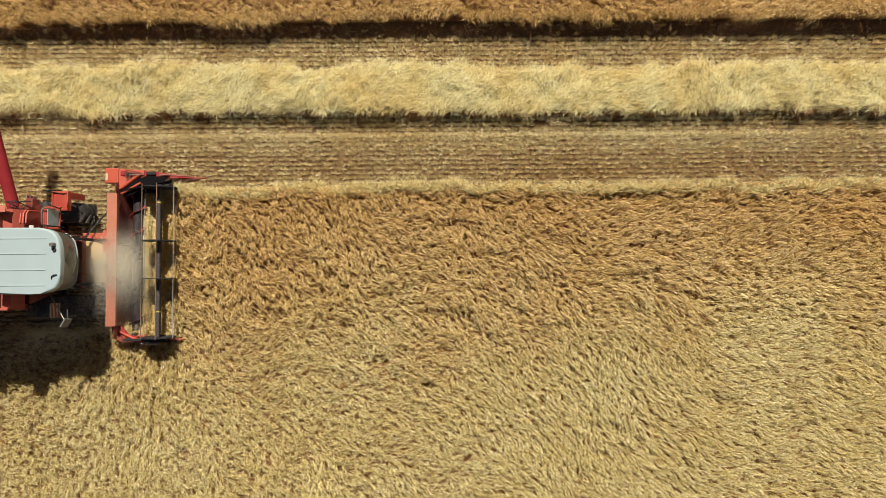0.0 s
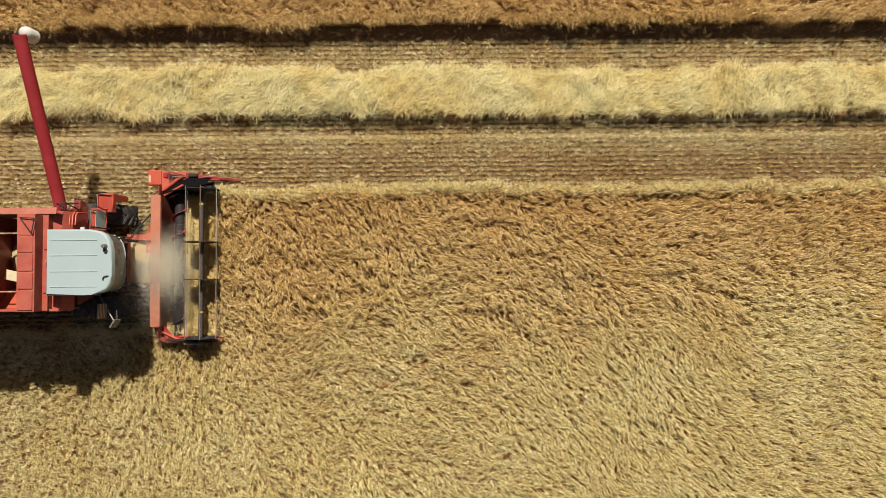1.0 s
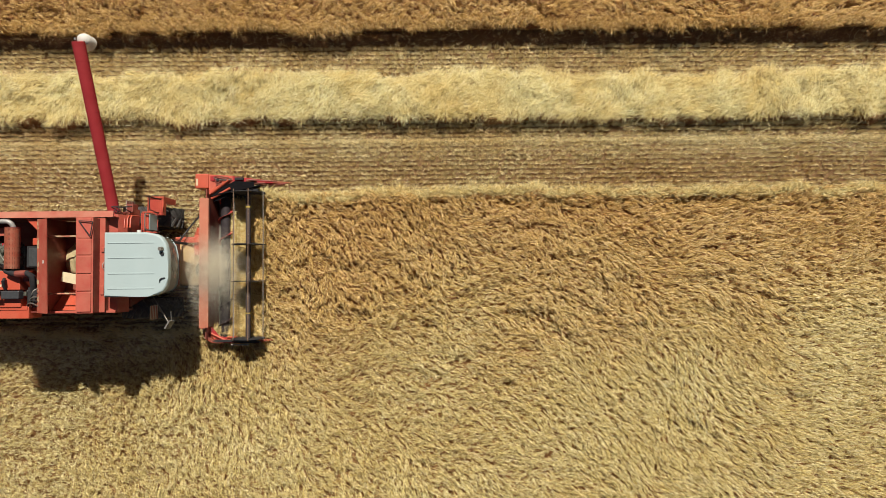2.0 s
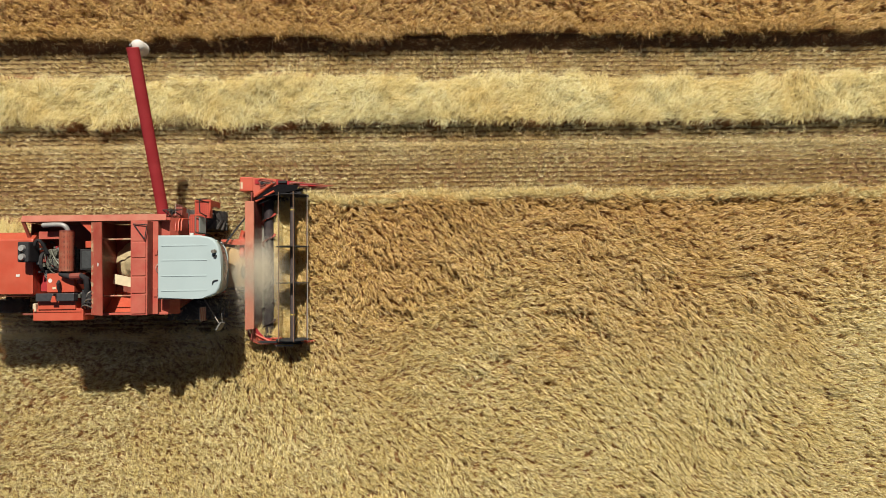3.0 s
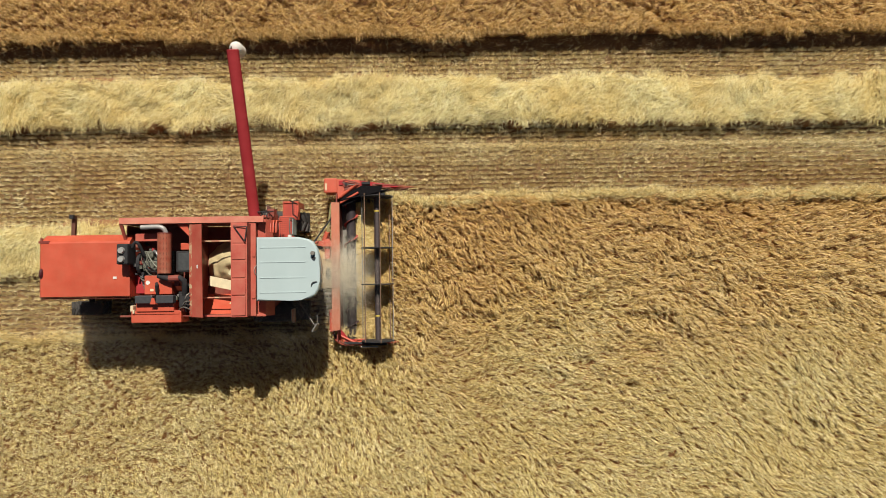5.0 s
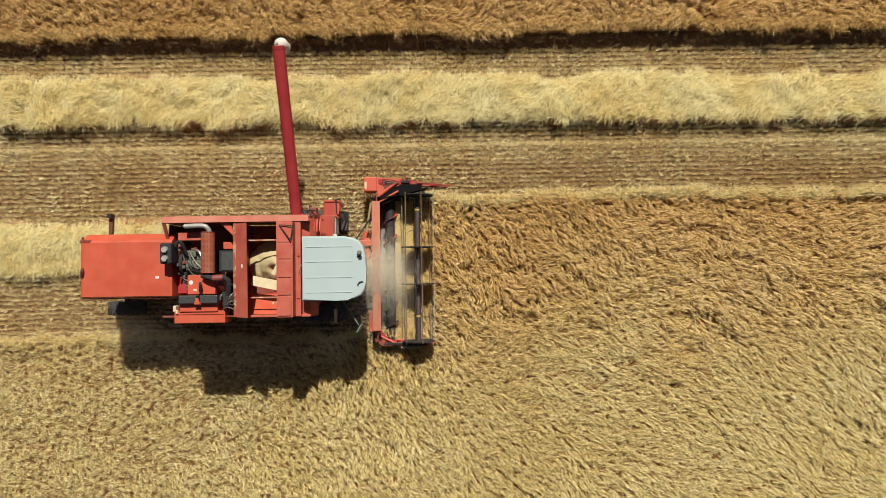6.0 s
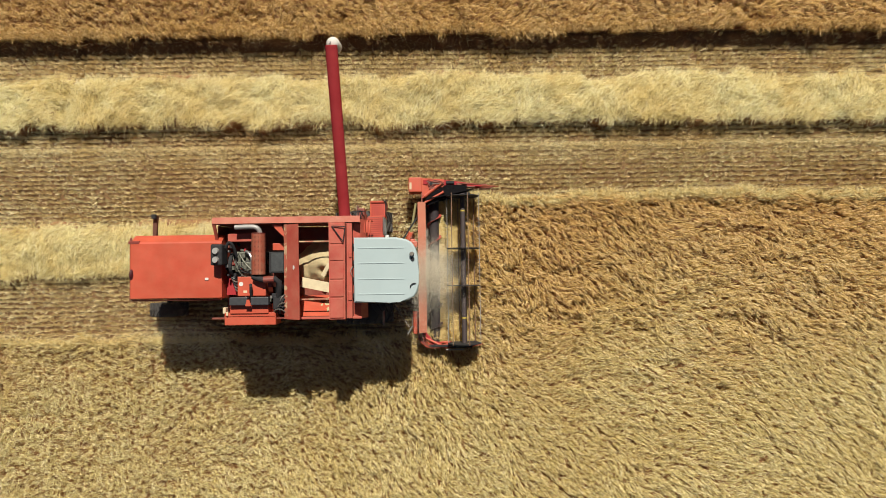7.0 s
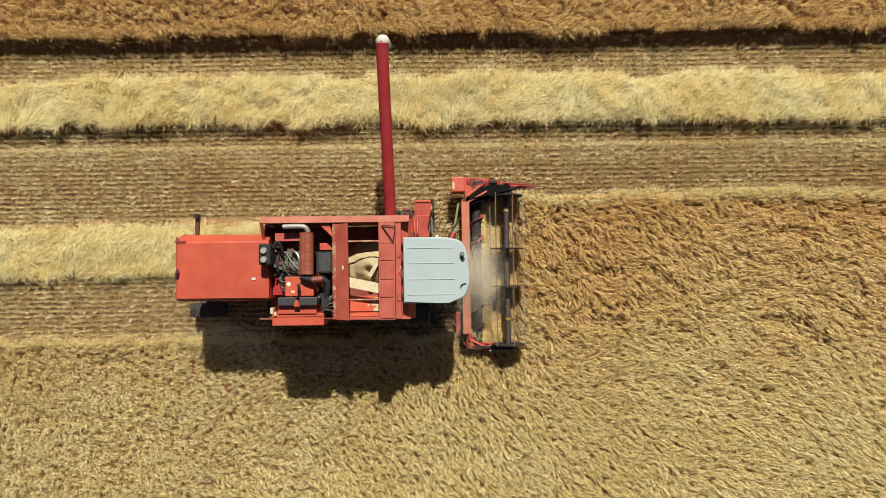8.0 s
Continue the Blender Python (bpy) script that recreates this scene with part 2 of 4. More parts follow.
def crop_patch(name, xa, xb, ya, yb, tufts, label, lower=None, height=0.72, rough=1.0, fine=1.0):
    """Leaning tufts of ears: every tuft shares a root, a height and a lean."""
    per, step = 10, tufts ** -0.5
    tx, ty = (v.ravel() for v in np.meshgrid(np.arange(xa, xb, step), np.arange(ya, yb, step)))
    k = len(tx)
    tx, ty = tx + rng.uniform(0, step, k), ty + rng.uniform(0, step, k)
    lean = -0.45 + 0.7 * drift(tx, ty, 4.7, 1) + 0.65 * drift(tx, ty, 0.6, 2) + rng.normal(0, 0.48, k)
    high = rough * (0.05 * drift(tx, ty * 1.7, 0.4, 5) + 0.03 * drift(tx, ty, 2.2, 6) + rng.normal(0, 0.055, k))
    high -= 0.4 * rough * np.clip(drift(tx, ty * 1.5, 0.55, 33) - 0.45, 0, 1)   # hollows between the lodged clumps
    size = rng.uniform(0.7, 1.25, k)
    ty = ty + (0.13 * drift(tx, tx * 0, 0.5, 8) + 0.07 * drift(tx, tx * 0, 0.16, 9) - SLANT * tx if ya == FAR_EDGE else 0)
    x, y, ang, up, big = (np.repeat(v, per) for v in (tx, ty, lean, high, size))
    n = len(x)
    along, across = rng.normal(0, 0.042, n) * big, rng.normal(0, 0.020, n) * big
    x, y = x + np.cos(ang) * along - np.sin(ang) * across, y + np.sin(ang) * along + np.cos(ang) * across
    ang = ang + rng.normal(0, 0.2, n) + across * 3
    rise = rng.uniform(0.10, 0.21, n) * big
    z = height - 0.2 + up - 1.4 * np.abs(across) + rng.normal(0, 0.02, n)
    if lower:
        z -= 0.08 * np.clip((lower - x) / 0.55, 0, 1)
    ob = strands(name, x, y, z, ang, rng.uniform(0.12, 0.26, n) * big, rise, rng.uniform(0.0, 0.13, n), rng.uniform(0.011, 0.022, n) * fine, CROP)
    return tagged(ob, label, "crop", kind="stuff")


def crop_edge(name, xa, xb, y, out, density, label, height=0.74, fringe=0.0, material=STALK):
    """Stalks of the cut face, standing from the soil and hanging outwards (out: angle)."""
    n = int(abs(xb - xa) * density)
    x = rng.uniform(xa, xb, n)
    depth = rng.uniform(0, 0.15 if fringe else 0.3, n)
    yy = y - math.sin(out) * depth + 0.13 * drift(x, x * 0, 0.5, 8) + 0.07 * drift(x, x * 0, 0.16, 9) - (SLANT * x if y == FAR_EDGE else 0)
    z = rng.uniform(0.0, 0.5, n) + fringe * rng.uniform(0, 1, n)
    rise = np.maximum(0.02, height - z + rng.normal(0, 0.05, n))
    ang = out + rng.normal(0, 0.85, n)
    ob = strands(name, x, yy, z, ang, rng.uniform(0.06, 0.26 + fringe * 0.3, n), rise, rng.uniform(0.02, 0.2, n), rng.uniform(0.007, 0.015, n), material)
    return tagged(ob, label, "crop", kind="stuff")


def stems(name, x, y, dx, dy, h, w, material):
    """One mesh of straight cut stems: foot at x, y, leaning by dx, dy up to height h."""
    n = len(x)
    a = np.arctan2(dy, dx) + math.pi / 2 + rng.normal(0, 0.3, n)
    wx, wy = np.cos(a) * w / 2, np.sin(a) * w / 2
    pts = np.empty((n, 4, 3), np.float32)
    for row, (up, side, wide) in enumerate(((0, -1, 0.7), (0, 1, 0.7), (1, 1, 1.0), (1, -1, 1.0))):
        pts[:, row, 0] = x + dx * up + wx * side * wide
        pts[:, row, 1] = y + dy * up + wy * side * wide
        pts[:, row, 2] = h * up
    me = bpy.data.meshes.new(name)
    me.vertices.add(n * 4)
    me.vertices.foreach_set("co", pts.ravel())
    me.loops.add(n * 4)
    me.loops.foreach_set("vertex_index", np.arange(n * 4, dtype=np.int32))
    me.polygons.add(n)
    me.polygons.foreach_set("loop_start", np.arange(0, n * 4, 4, dtype=np.int32))
    me.polygons.foreach_set("loop_total", np.full(n, 4, np.int32))
    me.update(calc_edges=True)
    me.materials.append(material)
    return new(name, me)


ROW = 0.143                   # distance between drill rows


def stubble_patch(name, xa, xb, ya, yb, label):
    """Tufts of cut stems along the drill rows, mostly left out beside the far crop to darken its shadow band."""
    xs, ys = [], []
    for row in range(int(math.floor(ya / ROW)), int(math.ceil(yb / ROW))):
        yr = row * ROW + 0.03
        if not ya <= yr <= yb or 4.85 < yr < 5.7:
            continue
        k = int((xb - xa) / 0.088)
        x = xa + (np.arange(k) + rng.uniform(-0.17, 0.17, k)) * 0.088
        gone = 0.05 + 0.16 * np.clip(drift(x, x * 0 + yr, 0.8, 12) + 0.1, 0, 1)
        # drop nearly all tufts here so the far crop's shadow looks deeper
        gone = np.where(yr > FAR_EDGE - SLANT * x - 0.45, 0.95, gone)
        x = x[rng.uniform(0, 1, k) > gone]
        xs.append(x)
        ys.append(np.full(len(x), yr) + rng.normal(0, 0.008, len(x)) + 0.02 * drift(x, x * 0 + yr, 2.5, 13))
    tx, ty = np.concatenate(xs), np.concatenate(ys)
    lean = rng.normal(0, 0.02, (2, len(tx)))
    tall = rng.uniform(0.75, 1.2, len(tx)) * (1 + 0.15 * drift(tx, ty, 1.1, 14))
    x, y, lx, ly, big = (np.repeat(v, 16) for v in (tx, ty, *lean, tall))
    n = len(x)
    ox, oy = rng.normal(0, 0.019, n), rng.normal(0, 0.010, n)
    ob = stems(name, x + ox, y + oy, lx + ox * 1.3 + rng.normal(0, 0.028, n), ly + oy * 1.2 + rng.normal(0.020, 0.021, n), rng.uniform(0.06, 0.15, n) * big, rng.uniform(0.012, 0.022, n), STUBBLE)
    return tagged(ob, label, "stubble", kind="stuff")


def litter(name, xa, xb, ya, yb, density, label, long=1.0):
    n = int((xb - xa) * (yb - ya) * density)
    x, y = rng.uniform(xa, xb, n), rng.uniform(ya, yb, n)
    ob = strands(name, x, y, rng.uniform(0.02, 0.13, n), rng.uniform(0, 6.283, n), rng.uniform(0.04, 0.13, n) * long, rng.uniform(-0.01, 0.04, n), rng.uniform(0, 0.03, n), rng.uniform(0.006, 0.012, n), LOOSE)
    return tagged(ob, label, "straw", kind="stuff")


def windrow(xa, xb, mid, half, high, density, label):
    """A heap of tangled straw: a lumpy core coloured dark for the shade between straws, a coat of crossing straws and
    strays that hang over its foot.
    """
    def crest(x, y):
        u = np.clip(np.abs(y - mid + 0.001 * x - 0.11 * drift(x, y * 0, 1.5, 20) - 0.17 * drift(x, y * 0 + np.sign(y - mid), 0.45, 24)) / half, 0, 1)
        return high * (1 - u ** 9) * (0.84 + 0.2 * drift(x, y, 0.8, 21) + 0.2 * drift(x, y, 0.24, 22))
    nx, ny = int((xb - xa) / 0.12), 24
    gx, gy = np.meshgrid(np.linspace(xa, xb, nx), np.linspace(mid - half - 0.3, mid + half + 0.3, ny), indexing="ij")
    gz = crest(gx, gy) - 0.09
    me = bpy.data.meshes.new("windrow")
    verts = np.stack([gx, gy, gz], -1).reshape(-1, 3)
    faces = [(i * ny + j, (i + 1) * ny + j, (i + 1) * ny + j + 1, i * ny + j + 1) for i in range(nx - 1) for j in range(ny - 1)]
    me.from_pydata(verts.tolist(), [], faces)
    # core far darker than straw, so the gaps in the coat read as shade
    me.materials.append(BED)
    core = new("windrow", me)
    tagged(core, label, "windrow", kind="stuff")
    n = int((xb - xa) * 2 * half * density)
    x = rng.uniform(xa, xb, n)
    y = mid - 0.001 * x + half * rng.uniform(-0.86, 0.95, n)
    y = y + (0.11 * drift(x, y * 0, 0.4, 26) + 0.09 * drift(x, y * 0, 0.17, 27)) * np.where(y < mid, 1.0, 0.6)
    on = crest(x, y) > 0.5 * high
    x, y = x[on], y[on]
    n = len(x)
    z = crest(x, y) - 0.09 + rng.uniform(0, 0.14, n)
    ang = np.where(rng.uniform(0, 1, n) < 0.5, 0.85, -2.3) + 1.1 * drift(x, y, 0.5, 23) + rng.normal(0, 0.55, n)
    ang = np.where(rng.uniform(0, 1, n) < 0.25, rng.uniform(0, 6.283, n), ang)
    length = rng.uniform(0.10, 0.34, n)
    ahead = crest(x + np.cos(ang) * length, y + np.sin(ang) * length)
    end = np.clip(ahead - crest(x, y), -0.012, 0.12)
    rise = end * 0.5 + rng.uniform(0.0, 0.06, n)
    ob = strands("straw", x, y, z, ang, length, rise, rise - end + rng.uniform(-0.05, 0.05, n), rng.uniform(0.006, 0.013, n), STRAW)
    ob.parent = core
    ob["kind"] = "stuff"
    # strays along the foot on both sides
    n = int((xb - xa) * 26)
    x = rng.uniform(xa, xb, n)
    side = np.where(rng.uniform(0, 1, n) < 0.62, -1.0, 1.0)
    y = mid - 0.001 * x + side * (half + rng.normal(0.0, 0.09, n)) + 0.11 * drift(x, x * 0, 0.4, 26) + 0.09 * drift(x, x * 0, 0.17, 27)
    ang = side * 1.57 + rng.normal(0, 0.8, n)
    ob = strands("stray_straw", x, y, rng.uniform(0.05, 0.3, n), ang, rng.uniform(0.1, 0.3, n), rng.uniform(0.0, 0.05, n), rng.uniform(0.02, 0.2, n), rng.uniform(0.006, 0.012, n), STRAW)
    ob.parent = core
    ob["kind"] = "stuff"
    return core


# ---- ground ----
bm = bmesh.new()
bmesh.ops.create_grid(bm, x_segments=2, y_segments=2, size=1500)
ground = part("ground", bm, SOIL, None)
tagged(ground, "brown soil of a harvested field with straw litter", "ground", kind="structure")

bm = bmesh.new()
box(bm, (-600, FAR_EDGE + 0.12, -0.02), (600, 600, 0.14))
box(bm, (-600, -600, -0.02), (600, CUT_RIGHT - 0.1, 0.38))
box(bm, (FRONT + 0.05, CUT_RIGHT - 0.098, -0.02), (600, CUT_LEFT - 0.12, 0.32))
bed = part("gap_shade_bed", bm, BED, None)
tagged(bed, "dense understorey of the standing barley, coloured brown for the shaded gaps", "crop", kind="stuff")

FIELD, nt_f, b_f = base("distant_barley", 0.85)
far_n = noise_tex(nt_f, 7, 8, 0.75, (0.7, 1.6, 1))
far_c = ramp(nt_f, far_n, ((0.34, (0.16, 0.09, 0.03)), (0.5, (0.40, 0.28, 0.10)), (0.68, (0.66, 0.53, 0.25))))
far_c = mix(nt_f, ramp(nt_f, noise_tex(nt_f, 0.05, 4), ((0.35, (0, 0, 0)), (0.7, (0.7, 0.7, 0.7)))), far_c, mix(nt_f, 1.0, far_c, (0.88, 0.74, 0.6), "MULTIPLY"))
nt_f.links.new(far_c, b_f.inputs["Base Color"])
bump(nt_f, b_f, far_n, 1.0, 0.25)
bm = bmesh.new()
box(bm, (-600, Y1 + 0.15, 0.3), (600, 600, 0.55))
box(bm, (-600, -600, 0.3), (600, Y0 - 0.05, 0.66))
box(bm, (-600, Y0 - 0.05, 0.3), (X0 - 0.05, CUT_RIGHT - 0.1, 0.66))
box(bm, (X1 + 0.1, Y0 - 0.05, 0.3), (600, CUT_LEFT - 0.1, 0.66))
box(bm, (-600, FAR_EDGE + 0.3, 0.3), (X0 - 0.05, Y1 + 0.15, 0.55))
box(bm, (X1 + 0.1, FAR_EDGE - 0.2, 0.3), (600, Y1 + 0.15, 0.55))
far = part("distant_crop", bm, FIELD, None)
tagged(far, "golden barley field stretching to the horizon", "crop", kind="stuff")
crop_patch("barley_crop", X0, X1, Y0, CUT_RIGHT, 105, "ripe golden barley, leaning and matted by wind", rough=0.9, fine=0.75)
crop_patch("barley_crop", FRONT, X1, CUT_RIGHT, CUT_LEFT, 95, "ripe golden barley waiting before the header", FRONT + 0.55, rough=1.35, fine=0.95)
crop_patch("barley_crop", X0, X1, FAR_EDGE, Y1, 95, "ripe golden barley beyond the straw windrow", None, 0.65, 1.5)
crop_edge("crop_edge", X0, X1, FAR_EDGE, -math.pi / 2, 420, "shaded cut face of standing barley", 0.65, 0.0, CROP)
crop_edge("crop_edge", FRONT, X1, CUT_LEFT, math.pi / 2, 640, "sunlit cut face of standing barley", 0.72, 0.3)
crop_edge("crop_edge", X0, FRONT, CUT_RIGHT, math.pi / 2, 320, "sunlit cut face of standing barley beside the machine", 0.72, 0.3)
stubble_patch("stubble", X0, X1, CUT_LEFT + 0.08, FAR_EDGE, "pale cut stubble in straight drill rows")
stubble_patch("stubble", X0, 3.3, CUT_RIGHT + 0.05, CUT_LEFT + 0.07, "fresh cut stubble under and behind the harvester")
litter("loose_straw", X0, X1, CUT_LEFT, FAR_EDGE, 75, "loose straw scattered over the stubble")
litter("loose_straw", X0, X1, 6.02, 6.62, 260, "loose straw between the windrow and the standing barley")
litter("loose_straw", X0, X1, 3.36, 3.86, 420, "mat of loose straw and chaff beside the windrow")
litter("loose_straw", X0, X1, 3.80, 3.95, 1900, "line of straw along an old wheel track")
litter("loose_straw", X0, X1, CUT_LEFT, FAR_EDGE, 5, "long stray straws lying across the stubble", 3.0)
litter("loose_straw", X0, 3.3, CUT_RIGHT, CUT_LEFT, 230, "loose straw scattered behind the harvester")
windrow(X0, X1, 5.20, 0.81, 0.56, 1750, "pale yellow windrow of threshed straw on stubble")
windrow(X0, -2.0, 0.75, 0.86, 0.46, 1700, "fresh pale straw windrow dropped behind the harvester")

# ---- the combine harvester ----
harvester = new("combine_harvester")
tagged(harvester, "red combine harvester with pale cab roof, cutting barley on stubble", "combine harvester")


def quad_wall(bm, a, b, z0, z1, t):
    """An upright sheet from plan point a to b, of thickness t."""
    d = Vector((b[0] - a[0], b[1] - a[1], 0)).normalized()
    n = Vector((-d.y, d.x, 0)) * t / 2
    low = [(a[0] - n.x, a[1] - n.y, z0), (b[0] - n.x, b[1] - n.y, z0), (b[0] + n.x, b[1] + n.y, z0), (a[0] + n.x, a[1] + n.y, z0)]
    return hexa(bm, low, [(x, y, z1) for x, y, _ in low])


def build_hood():
    # straw hood with a folded left shoulder, open below
    prof = [(-0.55, 1.35), (-0.56, 3.06), (-0.53, 3.10), (0.84, 3.12), (0.88, 3.10), (1.06, 2.86), (1.06, 1.35)]
    bm = bmesh.new()
    xs = (-4.0, -3.96, -1.74, -1.70)
    rings = []
    for x in xs:
        shrink = 0.02 if x in (xs[0], xs[-1]) else 0.0
        rings.append([bm.verts.new((x, y * (1 - shrink * 0.4), z - (shrink if z > 2 else 0))) for y, z in prof])
    for a, b in zip(rings, rings[1:]):
        for k in range(len(prof) - 1):
            bm.faces.new((a[k], a[k + 1], b[k + 1], b[k]))
    bm.faces.new(rings[0])
    bm.faces.new(rings[-1])
    hood = part("straw_hood", bm, RED, harvester, "orange-red sheet-metal straw hood")
    bm = bmesh.new()
    box(bm, (-4.02, -0.57, 3.035), (-3.97, 1.0, 3.075), 0.01)
    part("rear_lip", bm, RED_DARK, hood)
    part("side_rail", boxed((-4.0, -0.60, 2.96), (-1.72, -0.565, 3.03)), RED_DARK, hood)
    part("label_plate", boxed((-2.11, -0.09, 3.115), (-2.02, -0.03, 3.122), 0.0), WHITE, hood, "small white label plate")
    bm = bmesh.new()
    bmesh.ops.create_uvsphere(bm, u_segments=10, v_segments=6, radius=0.075, matrix=pose(-3.96, 0.07, 3.09) @ Matrix.Diagonal((0.8, 2.0, 1.0, 1)))
    part("corner_plate", boxed((-4.03, 0.84, 3.05), (-3.76, 0.91, 3.13), 0.006), RED_DARK, hood)
    part("tail_lamp", bm, plain("dark_lamp_lens", (0.07, 0.010, 0.012), 0.35, 0, 0.3), hood, "dark red tail lamp", True)
    bm = bmesh.new()
    hexa(bm, [(-4.3, -0.5, 0.75), (-3.2, -0.5, 1.0), (-3.2, 1.0, 1.0), (-4.3, 1.0, 0.75)], [(-4.0, -0.53, 1.5), (-3.2, -0.53, 1.5), (-3.2, 1.04, 1.5), (-4.0, 1.04, 1.5)])
    part("straw_chute", bm, RED_DARK, hood)
    hood.location = (0.07, 0, 0.18)
    bm = bmesh.new()
    hexa(bm, [(-4.16, 1.05, 1.47), (-4.06, 1.05, 1.47), (-4.01, 1.72, 1.50), (-4.12, 1.72, 1.50)], [(-4.16, 1.05, 1.56), (-4.06, 1.05, 1.56), (-4.01, 1.72, 1.60), (-4.12, 1.72, 1.60)])
    arm = part("lamp_arm", bm, plain("brown_rusty_steel", (0.14, 0.055, 0.035), 0.8, 0.1, 0.4), harvester, "rusty rear lamp arm")
    part("marker_lamp", boxed((-4.13, 1.62, 1.6), (-4.01, 1.74, 1.72)), BLACK, arm)



def build_chassis():
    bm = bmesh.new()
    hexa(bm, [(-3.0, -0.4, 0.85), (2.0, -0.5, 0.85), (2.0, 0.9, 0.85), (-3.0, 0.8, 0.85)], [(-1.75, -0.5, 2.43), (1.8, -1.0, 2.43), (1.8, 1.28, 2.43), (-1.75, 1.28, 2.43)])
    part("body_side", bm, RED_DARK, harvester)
    part("front_axle", rod(bmesh.new(), (1.66, -1.1, 0.78), (1.66, 1.5, 0.78), 0.12), BLACK, harvester)
    part("rear_axle", rod(bmesh.new(), (-4.14, -0.95, 0.5), (-4.14, 0.85, 0.5), 0.08), BLACK, harvester)


def build_wheel(x, y, r, w, name):
    hub = new(name)
    hub.parent = harvester
    bm = bmesh.new()
    prof = ((0.55, -0.5), (0.8, -0.52), (0.95, -0.46), (1.0, -0.3), (1.0, 0.3), (0.95, 0.46), (0.8, 0.52), (0.55, 0.5))
    seg = 40
    rings = [[bm.verts.new((x + r * p * math.cos(a), y + w * q, r + r * p * math.sin(a))) for p, q in prof] for a in (2 * math.pi * k / seg for k in range(seg))]
    for k in range(seg):
        a, b = rings[k], rings[(k + 1) % seg]
        for j in range(len(prof)):
            bm.faces.new((a[j], a[(j + 1) % len(prof)], b[(j + 1) % len(prof)], b[j]))
    part("tyre", bm, RUBBER, hub, "black lugged tractor tyre")
    meshes = []
    for side in (-1, 1):
        bm = bmesh.new()
        pts = [(r * rr * math.cos(da), side * w * yy, r * rr * math.sin(da)) for rr in (0.97, 1.055) for da, yy in ((0.0, 0.02), (0.075, 0.02), (0.30, 0.5), (0.225, 0.5))]
        hexa(bm, pts[:4], pts[4:])
        bmesh.ops.recalc_face_normals(bm, faces=bm.faces)
        me = bpy.data.meshes.new("tread_lug")
        bm.to_mesh(me)
        bm.free()
        me.materials.append(RUBBER)
        meshes.append(me)
    for k in range(44):
        lug = new("tread_lug", meshes[k % 2])
        lug.parent = hub
        lug.matrix_basis = pose(x, y, r, 0, -360 * k / 44, 0)
    bm = bmesh.new()
    rod(bm, (x, y - w * 0.35, r), (x, y + w * 0.35, r), r * 0.56, 28)
    rod(bm, (x, y - w * 0.42, r), (x, y + w * 0.42, r), r * 0.2, 16)
    part("rim", bm, CREAM, hub)


